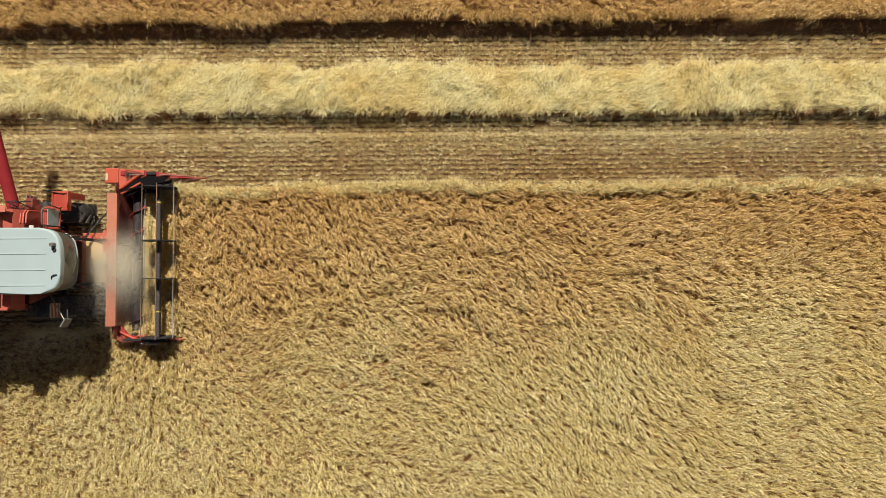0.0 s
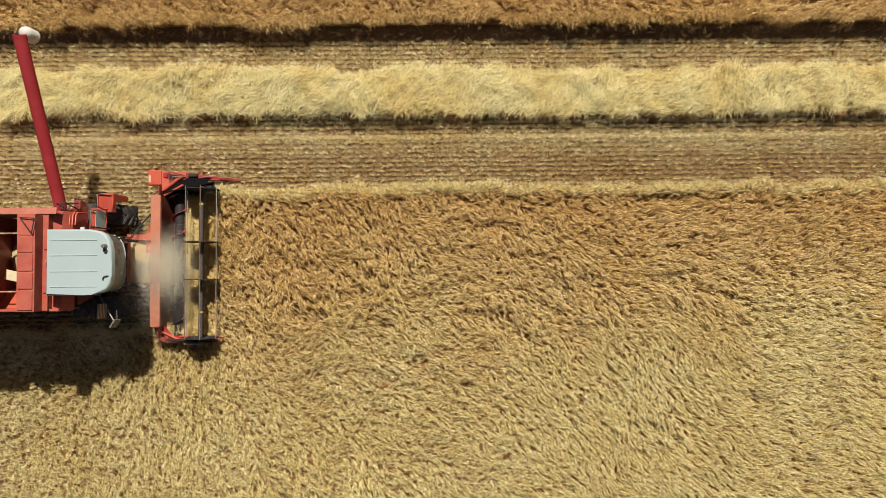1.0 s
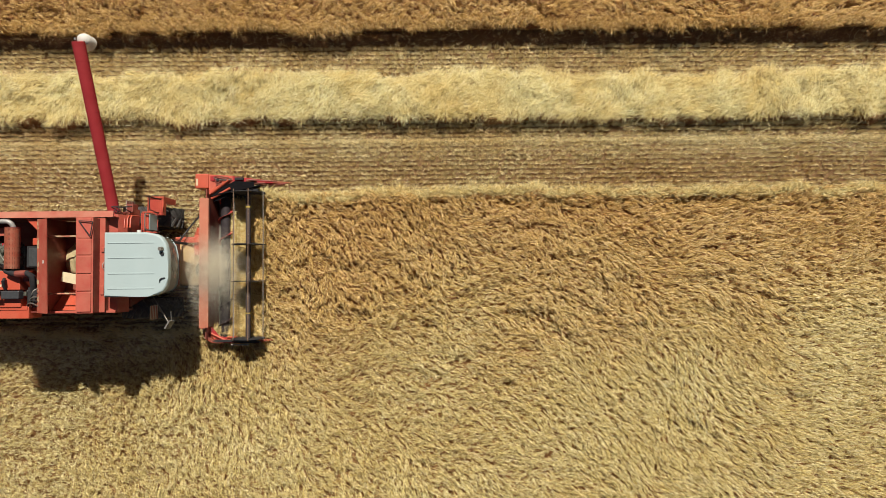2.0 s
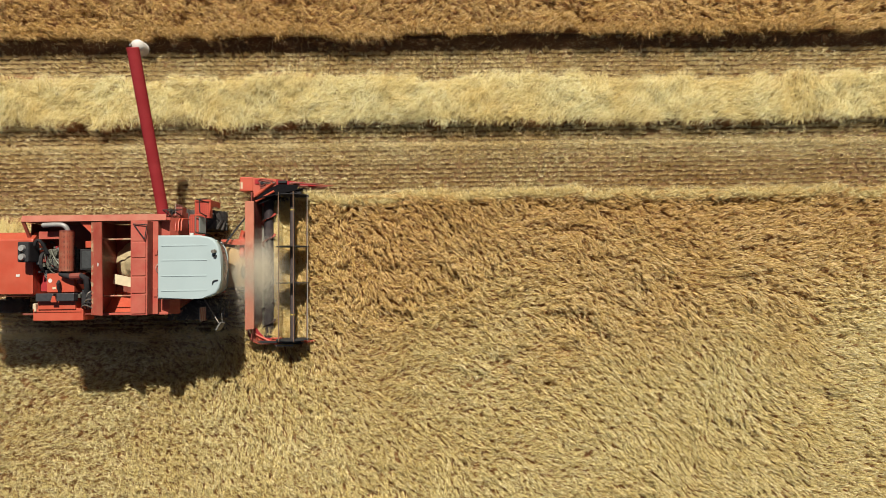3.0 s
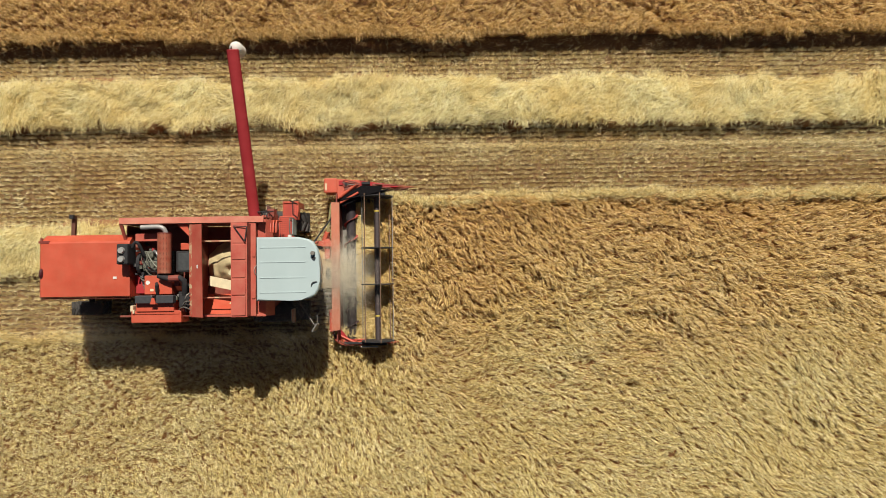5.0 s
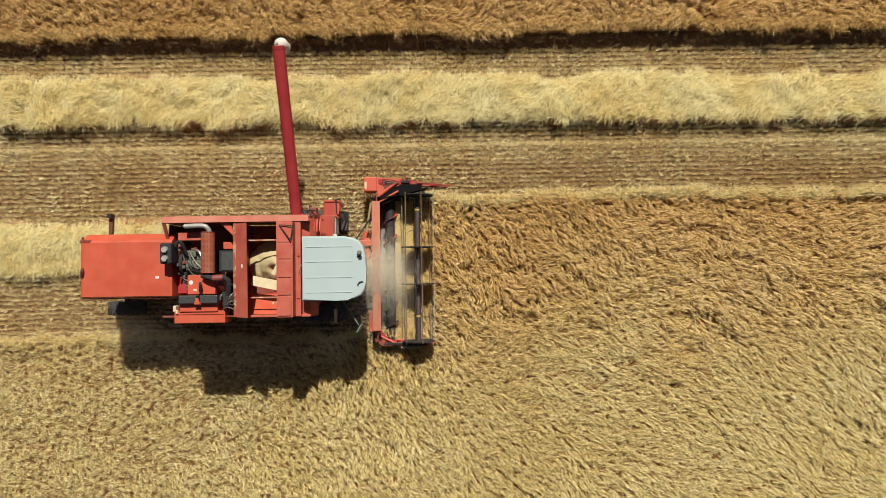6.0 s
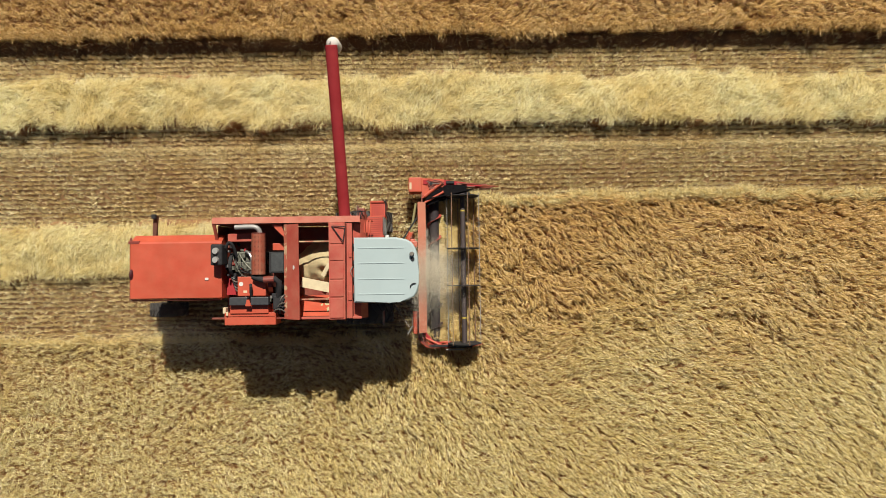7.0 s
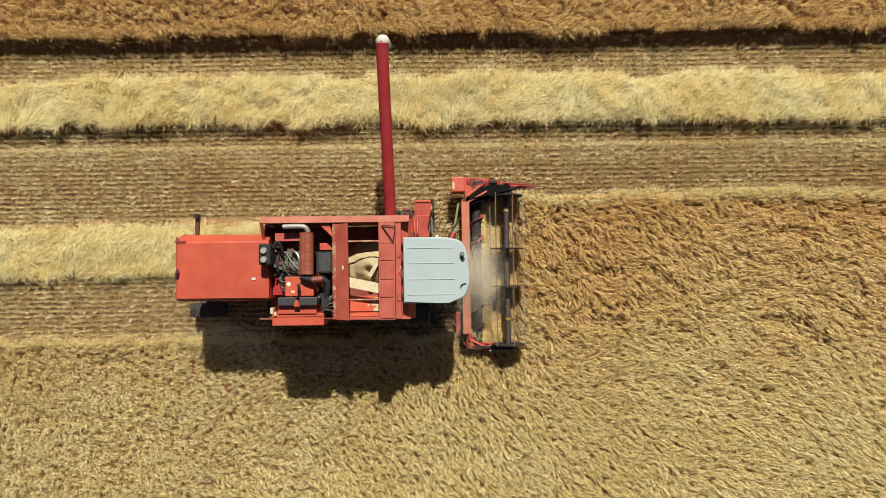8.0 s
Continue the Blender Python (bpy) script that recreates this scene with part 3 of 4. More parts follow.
def build_tank():
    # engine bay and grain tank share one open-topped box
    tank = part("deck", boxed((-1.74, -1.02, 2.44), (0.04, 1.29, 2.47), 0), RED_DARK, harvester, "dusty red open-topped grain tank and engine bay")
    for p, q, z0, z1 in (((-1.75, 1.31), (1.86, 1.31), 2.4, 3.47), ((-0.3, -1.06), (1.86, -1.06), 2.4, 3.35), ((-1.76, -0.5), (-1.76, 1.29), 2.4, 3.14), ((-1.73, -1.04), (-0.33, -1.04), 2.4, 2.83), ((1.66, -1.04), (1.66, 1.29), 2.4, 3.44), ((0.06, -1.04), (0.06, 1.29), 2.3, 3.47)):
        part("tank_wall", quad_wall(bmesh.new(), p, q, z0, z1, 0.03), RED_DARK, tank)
    bm = bmesh.new()
    hexa(bm, [(-1.79, 1.30, 3.49), (1.88, 1.30, 3.49), (1.88, 1.46, 3.46), (-1.79, 1.46, 3.46)], [(-1.79, 1.30, 3.52), (1.88, 1.30, 3.52), (1.88, 1.46, 3.49), (-1.79, 1.46, 3.49)])
    part("rim_left", bm, RIM, tank)
    bm = bmesh.new()
    hexa(bm, [(-1.80, 0.80, 3.12), (-1.73, 0.80, 3.12), (-1.71, 1.32, 3.47), (-1.79, 1.32, 3.47)], [(-1.80, 0.80, 3.16), (-1.73, 0.80, 3.16), (-1.71, 1.32, 3.52), (-1.79, 1.32, 3.52)])
    part("rim_rear", bm, RED_DUSTY, tank)
    part("rim_right", boxed((0.0, -1.10, 3.36), (1.9, -1.04, 3.40)), RED_DUSTY, tank)
    part("rim_right", boxed((-1.86, -1.08, 3.27), (-1.5, -1.03, 3.31)), RED_DARK, tank)
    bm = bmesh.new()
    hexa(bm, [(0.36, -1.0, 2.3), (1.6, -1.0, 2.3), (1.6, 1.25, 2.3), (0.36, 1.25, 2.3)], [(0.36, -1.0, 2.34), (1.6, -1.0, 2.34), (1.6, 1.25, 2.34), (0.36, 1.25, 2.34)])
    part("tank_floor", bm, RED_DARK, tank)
    bm = bmesh.new()
    hexa(bm, [(0.08, -1.04, 3.0), (1.62, -1.04, 3.0), (1.62, -0.55, 2.4), (0.08, -0.55, 2.4)], [(0.08, -1.04, 3.02), (1.62, -1.04, 3.02), (1.62, -0.53, 2.42), (0.08, -0.53, 2.42)])
    part("sloped_floor", bm, RED, tank)
    # bulkhead plate between engine and tank
    bm = bmesh.new()
    hexa(bm, [(0.10, -1.08, 3.53), (0.45, -1.08, 3.78), (0.43, 1.25, 3.82), (0.10, 1.25, 3.57)], [(0.09, -1.08, 3.555), (0.44, -1.08, 3.805), (0.42, 1.25, 3.845), (0.09, 1.25, 3.595)])
    part("bulkhead_plate", bm, RED_DUSTY, tank)
    bm = bmesh.new()
    hexa(bm, [(0.0, -1.07, 3.47), (0.09, -1.07, 3.52), (0.09, 1.26, 3.56), (0.0, 1.26, 3.51)], [(0.0, -1.07, 3.492), (0.09, -1.07, 3.542), (0.09, 1.26, 3.582), (0.0, 1.26, 3.532)])
    part("worn_strip", bm, paint("worn_red_paint", (0.42, 0.07, 0.04), 0.5, 0.6, 1.0), tank, "red strip with paint worn to cream")
    for y in (0.19,):
        bm = bmesh.new()
        bmesh.ops.create_circle(bm, cap_ends=True, segments=14, radius=0.05, matrix=pose(0.285, y, 3.725, 0, -35.5, 0) @ Matrix.Diagonal((0.7, 1.1, 1, 1)))
        part("label_plate", bm, WHITE, tank, "small oval white label")
    # folded lid, five pressed panels
    ys = (1.26, 0.74, 0.33, -0.12, -0.55, -1.06)
    lid = part("lid_frame", hexa(bmesh.new(), [(1.17, -1.08, 3.83), (1.55, -1.08, 3.76), (1.55, 1.27, 3.78), (1.17, 1.27, 3.85)], [(1.17, -1.08, 3.85), (1.55, -1.08, 3.78), (1.55, 1.27, 3.80), (1.17, 1.27, 3.87)]), RED_DUSTY, harvester, "folded tank lid of pressed red panels")
    for a, b in zip(ys, ys[1:]):
        bm = boxed((-0.155, b + 0.018, 0.0), (0.165, a - 0.018, 0.018), 0.008)
        bm.transform(pose(1.35, 0, 3.829, 0, 10.4, 0))
        part("lid_panel", bm, RED_DUSTY, lid)
    part("lid_skirt", boxed((1.53, -1.07, 3.45), (1.55, 1.26, 3.775), 0.003), RED_DARK, lid)
    for y in (-0.95, 1.15):
        part("lid_post", boxed((1.48, y - 0.02, 3.4), (1.525, y + 0.02, 3.77), 0.004), RED_DARK, lid)
    bm = bmesh.new()
    rod(bm, (1.25, 1.18, 3.90), (1.52, 0.80, 3.88), 0.012, 6)
    rod(bm, (1.52, 0.80, 3.88), (1.57, 1.16, 3.86), 0.012, 6)
    rod(bm, (1.25, 1.18, 3.90), (1.57, 1.16, 3.86), 0.012, 6)
    part("lid_stay", bm, BLACK, lid)
    part("front_ledge", boxed((1.45, -1.08, 3.45), (1.68, 1.29, 3.49)), RED_DUSTY, tank)
    bm = bmesh.new()
    hexa(bm, [(1.68, -1.1, 2.9), (2.0, -1.1, 2.9), (2.0, 1.4, 2.9), (1.68, 1.4, 2.9)], [(1.68, -1.1, 3.3), (1.85, -1.1, 3.2), (1.85, 1.4, 3.2), (1.68, 1.4, 3.3)])
    part("tank_front", bm, RED_DUSTY, tank)
    part("latch", boxed((1.58, -0.64, 3.49), (1.67, -0.42, 3.52), 0.01), RED_DUSTY, tank)
    part("latch", boxed((1.60, 0.42, 3.49), (1.67, 0.54, 3.52), 0.01), RED_DUSTY, tank)
    for y in (0.84, -0.61):
        bm = rod(bmesh.new(), (0.1, y, 3.28), (1.64, y, 3.28), 0.022, 8)
        part("cross_rod", bm, paint("worn_rod_paint", (0.45, 0.14, 0.09), 0.5, 0.7, 1.0), tank, "cross rod with worn paint")
    # gusset at the corner of the bay
    bm = bmesh.new()
    hexa(bm, [(-0.35, 1.28, 3.40), (-0.1, 1.28, 3.40), (0.02, 0.95, 3.40), (-0.02, 0.95, 3.40)], [(-0.35, 1.28, 3.42), (-0.1, 1.28, 3.42), (0.02, 0.95, 3.42), (-0.02, 0.95, 3.42)])
    part("gusset", bm, RED, tank)


def build_engine():
    eng = part("engine_block", boxed((-1.42, -0.02, 2.22), (-0.62, 0.62, 2.86), 0.03), ENGINE, harvester, "oily grey diesel engine")
    bm = bmesh.new()
    box(bm, (-1.36, 0.1, 2.86), (-0.66, 0.36, 3.0), 0.03)
    for k in range(4):
        rod(bm, (-1.28 + 0.18 * k, 0.23, 3.0), (-1.28 + 0.18 * k, 0.23, 3.05), 0.05, 10)
    part("valve_cover", bm, ENGINE, eng)
    part("intake_pipe", pipe(bmesh.new(), bend((-1.1, 0.62, 2.95), (-0.85, 0.55, 3.1), (-0.95, 0.05, 2.98)), 0.04), GREY, eng, "grey intake manifold pipe", True)
    part("intake_pipe", pipe(bmesh.new(), bend((-1.3, 0.6, 2.9), (-1.05, 0.2, 3.15), (-0.75, 0.0, 2.95)), 0.025), ENGINE, eng, "", True)
    for k in range(4):
        a = (-1.45 + 0.08 * k, 0.55 - 0.06 * k, 2.95)
        c = (-1.0 + 0.05 * k, -0.02 + 0.1 * (k % 3), 2.98)
        part("hose", pipe(bmesh.new(), bend(a, (-1.2, 0.1 * k - 0.1, 3.2), c), 0.012, 6), BLACK if k % 2 else ENGINE, eng, "", True)
    part("fan_guard", rod(bmesh.new(), (-1.5, 0.3, 2.8), (-1.42, 0.3, 2.8), 0.3, 20), BLACK, eng)
    bits = random.Random(11)
    for k in range(46):
        x, y, z = bits.uniform(-1.62, -0.72), bits.uniform(-0.02, 0.78), bits.uniform(2.84, 3.06)
        w = bits.uniform(0.018, 0.055)
        if k % 3:
            bm = boxed((x - w, y - w * bits.uniform(0.5, 1.6), z - 0.12), (x + w * bits.uniform(0.5, 1.6), y + w, z), 0.006)
        else:
            bm = rod(bmesh.new(), (x, y, z - 0.1), (x + bits.uniform(-0.04, 0.04), y + bits.uniform(-0.04, 0.04), z + 0.03), w * 0.8, 10)
        part("engine_fitting", bm, (ENGINE, RED_DEEP, GREY, BLACK, RED_DARK, ENGINE, RED_DEEP, BLACK)[k % 8], eng)
    for k in range(16):
        x, y = bits.uniform(-0.55, -0.1), bits.uniform(-1.0, -0.15)
        w = bits.uniform(0.02, 0.06)
        part("bay_fitting", boxed((x - w, y - w, 2.47), (x + w, y + w * 1.4, bits.uniform(2.7, 3.1)), 0.008), (BLACK, RED_DARK, ENGINE, BLACK, GREY)[k % 5], eng)
    # silencer and exhaust
    bm = bmesh.new()
    rod(bm, (-0.665, 0.03, 3.27), (-0.665, 1.05, 3.27), 0.17, 24)
    muf, nt, b = base("perforated_guard", 0.75, 0.2)
    geo = nt.nodes.new("ShaderNodeNewGeometry")
    vor = nt.nodes.new("ShaderNodeTexVoronoi")
    vor.inputs["Scale"].default_value = 32
    vor.inputs["Randomness"].default_value = 0.0
    nt.links.new(geo.outputs["Position"], vor.inputs["Vector"])
    rusty = ramp(nt, noise_tex(nt, 7, 5), ((0.3, (0.34, 0.07, 0.035)), (0.7, (0.36, 0.14, 0.08))))
    nt.links.new(mix(nt, ramp(nt, vor.outputs["Distance"], ((0.22, (1, 1, 1)), (0.3, (0, 0, 0)))), rusty, (0.08, 0.02, 0.012)), b.inputs["Base Color"])
    mf = part("silencer_guard", bm, muf, harvester, "rusty red perforated silencer guard", True)
    part("end_band", rod(bmesh.new(), (-0.665, 1.04, 3.27), (-0.665, 1.06, 3.27), 0.176, 24), RED_DARK, mf)
    pts = [(-1.22, 1.20, 3.36), (-0.98, 1.21, 3.36), (-0.82, 1.21, 3.36)] + bend((-0.78, 1.21, 3.36), (-0.62, 1.2, 3.36), (-0.62, 1.05, 3.30))
    part("exhaust_pipe", pipe(bmesh.new(), pts, 0.06, 12), PIPE, mf, "bent galvanised exhaust pipe", True)
    part("heat_plate", boxed((-1.52, 0.86, 3.04), (-0.88, 1.06, 3.08)), RED_DUSTY, eng)
    # air cleaner on the rear edge
    ac = part("air_cleaner", boxed((-1.82, 0.27, 3.05), (-1.53, 0.79, 3.5), 0.04), BLACK, harvester, "black air cleaner with grey caps")
    for y in (0.62, 0.40):
        part("cleaner_cap", rod(bmesh.new(), (-1.68, y, 3.5), (-1.68, y, 3.57), 0.085, 18, 0.07), PIPE, ac)
    part("intake_hose", pipe(bmesh.new(), bend((-1.5, 0.7, 3.3), (-1.35, 1.05, 3.45), (-1.3, 0.5, 3.1)), 0.04), BLACK, ac, "", True)
    # radiator and tanks beside the bulkhead
    rad = part("oil_cooler", boxed((-0.52, 0.06, 2.5), (-0.12, 0.60, 3.12), 0.02), BLACK, harvester, "dark grey cooler box")
    part("cooler_grille", boxed((-0.45, 0.1, 3.122), (-0.16, 0.56, 3.135), 0.0), plain("cooler_fins", (0.07, 0.075, 0.075), 0.5, 0.3), rad)
    part("cooler_bracket", boxed((-0.46, 0.64, 2.5), (-0.12, 0.82, 2.98)), RED, rad)
    pp = part("coolant_hose", pipe(bmesh.new(), [(-0.86, -0.02, 3.1), (-0.74, -0.06, 3.14), (-0.6, -0.10, 3.16), (-0.3, -0.09, 3.16), (-0.22, -0.16, 3.1), (-0.24, -0.4, 3.0), (-0.3, -0.6, 2.9)], 0.075, 10), BLACK, harvester, "thick black coolant hose", True)
    part("hose_sleeve", rod(bmesh.new(), (-0.58, -0.10, 3.16), (-0.32, -0.09, 3.16), 0.082, 12), RED_DARK, pp)
    rp = part("engine_cover", boxed((-1.28, -0.5, 2.2), (-0.58, -0.02, 2.9), 0.015), RED, harvester, "red engine cover plate")
    bm = bmesh.new()
    bmesh.ops.create_circle(bm, cap_ends=True, segments=14, radius=0.055, matrix=pose(-1.19, -0.2, 2.906))
    part("label_plate", bm, WHITE, rp, "round white label")
    part("label_plate", boxed((-1.13, -0.42, 2.9), (-1.04, -0.36, 2.906), 0), CREAM, rp)
    part("breather", pipe(bmesh.new(), [(-0.93, -0.52, 2.9), (-0.92, -0.4, 3.0), (-0.9, -0.28, 3.06), (-0.94, -0.22, 2.95)], 0.035), BLACK, rp, "", True)
    for k in range(6):
        part("pipe", pipe(bmesh.new(), bend((-1.65 + 0.05 * k, 0.2 - 0.1 * k, 2.75), (-1.4, -0.1 - 0.05 * k, 3.0), (-1.3, 0.05 - 0.09 * k, 2.8)), 0.02, 6), (BLACK, GREY, STEEL)[k % 3], eng, "", True)
    part("bay_plate", boxed((-1.66, -0.48, 2.70), (-1.30, 0.04, 2.73), 0.005), RED_DEEP, eng)
    part("fuel_filter", boxed((-1.64, -0.94, 2.9), (-1.56, -0.78, 3.1), 0.02), CREAM, eng, "dusty cream filter housing")
    part("side_strip", boxed((-1.72, -0.46, 2.80), (-1.69, -0.04, 2.90), 0.008), CREAM, eng)
    # battery tray, step and tool box on the right side
    tray = part("battery_tray", boxed((-1.45, -0.93, 2.05), (-0.5, -0.68, 3.06), 0.015), RED, harvester)
    for x in (-1.42, -0.90):
        part("battery", boxed((x, -0.72, 3.0), (x + 0.44, -0.52, 3.2), 0.02), plain("battery_case", (0.05, 0.052, 0.055), 0.45), tray, "black battery")
    bm = slab([(-1.02, -0.74), (-0.88, -0.74), (-0.92, -0.58), (-0.98, -0.58)], 3.2, 3.23)
    part("battery_clamp", bm, RED, tray)
    tb = part("tool_box", boxed((-1.52, -1.22, 2.85), (-0.25, -0.92, 3.38), 0.02), RED, harvester, "orange-red tool box")
    part("box_lid", boxed((-1.50, -1.0, 3.382), (-0.27, -0.91, 3.40), 0.006), RED, tb)
    part("side_lamp", boxed((-1.46, -0.98, 3.38), (-1.41, -0.88, 3.44), 0.012), CREAM, tb, "cream side lamp")
    for k in range(5):
        part("cable", pipe(bmesh.new(), bend((-0.45 + 0.05 * k, -0.95, 2.9), (-0.2, -0.7 + 0.06 * k, 3.3), (-0.05, -0.95 + 0.12 * k, 3.0)), 0.016, 6), BLACK if k % 2 else STEEL, tray, "", True)
    part("hydraulic_valve", boxed((-0.42, -0.85, 2.5), (-0.1, -0.5, 2.95), 0.03), BLACK, tray)
    for ob, dx, dz in ((eng, 0.06, 0.25), (mf, 0.027, 0.22), (ac, 0.05, 0.18), (pp, 0.09, 0.40), (rp, 0.09, 0.50), (tray, 0.105, 0.45), (tb, 0.02, 0.07), (rad, 0.06, 0.10)):
        ob.location = (dx, 0, dz)


def build_cab():
    out = [(1.74, -0.70), (2.6, -0.70), (2.86, -0.69), (3.07, -0.645), (3.215, -0.56), (3.30, -0.43), (3.332, -0.23), (3.335, 0.085), (3.32, 0.40), (3.265, 0.62), (3.16, 0.78), (3.03, 0.85), (2.78, 0.90), (1.74, 0.905)]
    roof = part("cab_roof", slab(out, 3.50, 3.66, 0.045), ROOF, harvester, "pale grey-white moulded cab roof", True)
    for f in roof.data.polygons:
        f.use_smooth = abs(f.normal.z) < 0.98
    for y in (0.64, 0.27, -0.12, -0.49):
        bm = boxed((1.84, y - 0.012, 3.658), (2.98, y + 0.012, 3.672), 0.005)
        part("roof_rib", bm, ROOF, roof)
    part("beacon", rod(bmesh.new(), (3.17, 0.48, 3.66), (3.17, 0.48, 3.78), 0.06, 14, 0.045), STEEL, roof, "brown rotating beacon")
    part("beacon_base", rod(bmesh.new(), (3.19, 0.36, 3.66), (3.19, 0.36, 3.69), 0.045, 12), BLACK, roof)
    part("roof_hook", pipe(bmesh.new(), bend((3.13, -0.35, 3.66), (3.12, -0.23, 3.72), (3.26, -0.24, 3.67)), 0.014, 6), BLACK, roof)
    part("roof_lamp", rod(bmesh.new(), (2.56, 0.89, 3.56), (2.56, 0.96, 3.56), 0.05, 12), WHITE, roof)
    # opaque grey-green upper windscreen sloping back under the roof, with a pale rim
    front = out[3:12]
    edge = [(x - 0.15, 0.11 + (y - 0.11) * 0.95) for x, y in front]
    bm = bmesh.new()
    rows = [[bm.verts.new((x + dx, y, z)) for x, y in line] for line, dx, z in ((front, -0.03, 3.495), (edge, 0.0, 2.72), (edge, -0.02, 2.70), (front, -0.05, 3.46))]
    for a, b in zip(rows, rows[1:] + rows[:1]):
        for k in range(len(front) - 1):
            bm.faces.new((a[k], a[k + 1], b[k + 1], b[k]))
    part("upper_windscreen", bm, plain("grey_green_windscreen", (0.13, 0.14, 0.115), 0.35, 0, 0.25, 5), roof, "opaque grey-green windscreen glass", True)
    part("windscreen_rim", pipe(bmesh.new(), [(x, y, 2.71) for x, y in edge], 0.018, 8), ROOF, roof, "pale rim", True)
    cab = part("cab_floor", boxed((1.9, -0.6, 1.55), (2.75, 0.8, 1.75)), RED_DARK, harvester)
    for x, y in ((1.93, -0.57), (1.93, 0.77), (2.65, -0.6), (2.65, 0.8), (3.02, -0.5), (3.02, 0.7)):
        part("cab_pillar", boxed((x - 0.035, y - 0.035, 1.75), (x + 0.035, y + 0.035, 3.50)), BLACK, cab)
    arc = [(3.08, -0.5), (3.24, -0.22), (3.29, 0.1), (3.24, 0.42), (3.08, 0.7)]
    bm = bmesh.new()
    grid = [[bm.verts.new((x + dx, y, z)) for x, y in arc] for z, dx in ((1.75, -0.6), (2.45, -0.2), (3.0, 0.0), (3.50, 0.0))]
    for a, b in zip(grid, grid[1:]):
        for k in range(4):
            bm.faces.new((a[k], a[k + 1], b[k + 1], b[k]))
    part("windscreen", bm, GLASS, cab, "dark curved windscreen", True)
    for y in (-0.585, 0.785):
        part("side_window", boxed((1.97, y - 0.006, 1.9), (3.0, y + 0.006, 3.4), 0), GLASS, cab)
    for y in (0.72, 0.30, -0.12, -0.52):
        part("clip", boxed((1.685, y - 0.05, 3.3), (1.735, y + 0.05, 3.42), 0.01), BLACK, cab)
    part("cable", pipe(bmesh.new(), bend((1.70, 0.2, 3.5), (1.60, 0.08, 3.6), (1.70, -0.04, 3.5)), 0.008, 6), PIPE, cab, "", True)
    part("rear_wall", boxed((1.92, -0.54, 1.75), (1.95, 0.74, 3.42), 0), BLACK, cab)
    part("seat", boxed((2.2, -0.15, 1.75), (2.7, 0.35, 2.2), 0.05), BLACK, cab)
    # mirror and warning board on the right
    arm = part("mirror_arm", rod(bmesh.new(), (2.62, -0.72, 2.9), (3.05, -1.36, 3.0), 0.014, 6), STEEL, harvester)
    bm = bmesh.new()
    hexa(bm, [(3.02, -1.54, 2.86), (3.14, -1.34, 2.86), (3.17, -1.36, 2.86), (3.05, -1.56, 2.86)], [(3.0, -1.52, 3.12), (3.12, -1.32, 3.12), (3.15, -1.34, 3.12), (3.03, -1.54, 3.12)])
    part("mirror", bm, plain("dusty_mirror_case", (0.16, 0.155, 0.14), 0.6, 0, 0.25), arm)
    part("mirror_stay", rod(bmesh.new(), (3.13, -1.1, 3.02), (3.14, -1.34, 3.0), 0.012, 6), STEEL, arm)


def build_warning_board(x, y0, y1, z0, z1):
    """An upright board across the machine, with slanting red stripes on its front."""
    brd = part("warning_board", boxed((x - 0.012, y0, z0), (x, y1, z1), 0.003), plain("dusty_white_board", (0.42, 0.39, 0.35), 0.8, 0, 0.25), harvester, "dusty white warning board with red stripes")
    h, w = z1 - z0, y1 - y0
    for k in range(3):
        a = z0 + h * (0.02 + 0.33 * k)
        bm = bmesh.new()
        low = [(x + 0.0005, y0 + 0.01, a), (x + 0.0005, y1 - 0.01, a + h * 0.12), (x + 0.0005, y1 - 0.01, a + h * 0.28), (x + 0.0005, y0 + 0.01, a + h * 0.16)]
        hexa(bm, low, [(x + 0.005, y, z) for _, y, z in low])
        part("stripe", bm, RED_DARK, brd)


def build_auger():
    a, b = Vector((1.345, 1.45, 2.40)), Vector((1.31, 5.53, 4.12))
    tube = part("unloading_auger", rod(bmesh.new(), a, b, 0.148, 24), RED_DEEP, harvester, "long crimson grain unloading auger tube", True)
    d = (b - a).normalized()
    for s in (0.03, 0.36, 0.62, 0.9, 0.985):
        p = a.lerp(b, s)
        part("tube_band", rod(bmesh.new(), p - d * 0.01, p + d * 0.01, 0.151, 24), RED_DEEP, tube)
    part("elbow", pipe(bmesh.new(), bend((1.35, 1.5, 1.6), (1.35, 1.3, 2.2), tuple(a + d * 0.1)), 0.17, 16), RED_DUSTY, tube, "", True)
    bm = bmesh.new()
    prof = ((0.0, 4.02), (0.06, 4.01), (0.13, 3.96), (0.165, 3.88), (0.17, 3.74), (0.18, 3.62), (0.165, 3.61))
    seg = 20
    rings = [[bm.verts.new((1.31 + r * math.cos(t), 5.66 + r * math.sin(t), z)) for t in (2 * math.pi * k / seg for k in range(seg))] for r, z in prof[1:]]
    for p, q in zip(rings, rings[1:]):
        for k in range(seg):
            bm.faces.new((p[k], p[(k + 1) % seg], q[(k + 1) % seg], q[k]))
    bm.faces.new(rings[0])
    sp = part("spout", bm, WHITE, tube, "white rubber discharge spout", True)
    part("spout_bolt", boxed((1.28, 5.52, 4.18), (1.32, 5.58, 4.25), 0.004), GREY, sp)


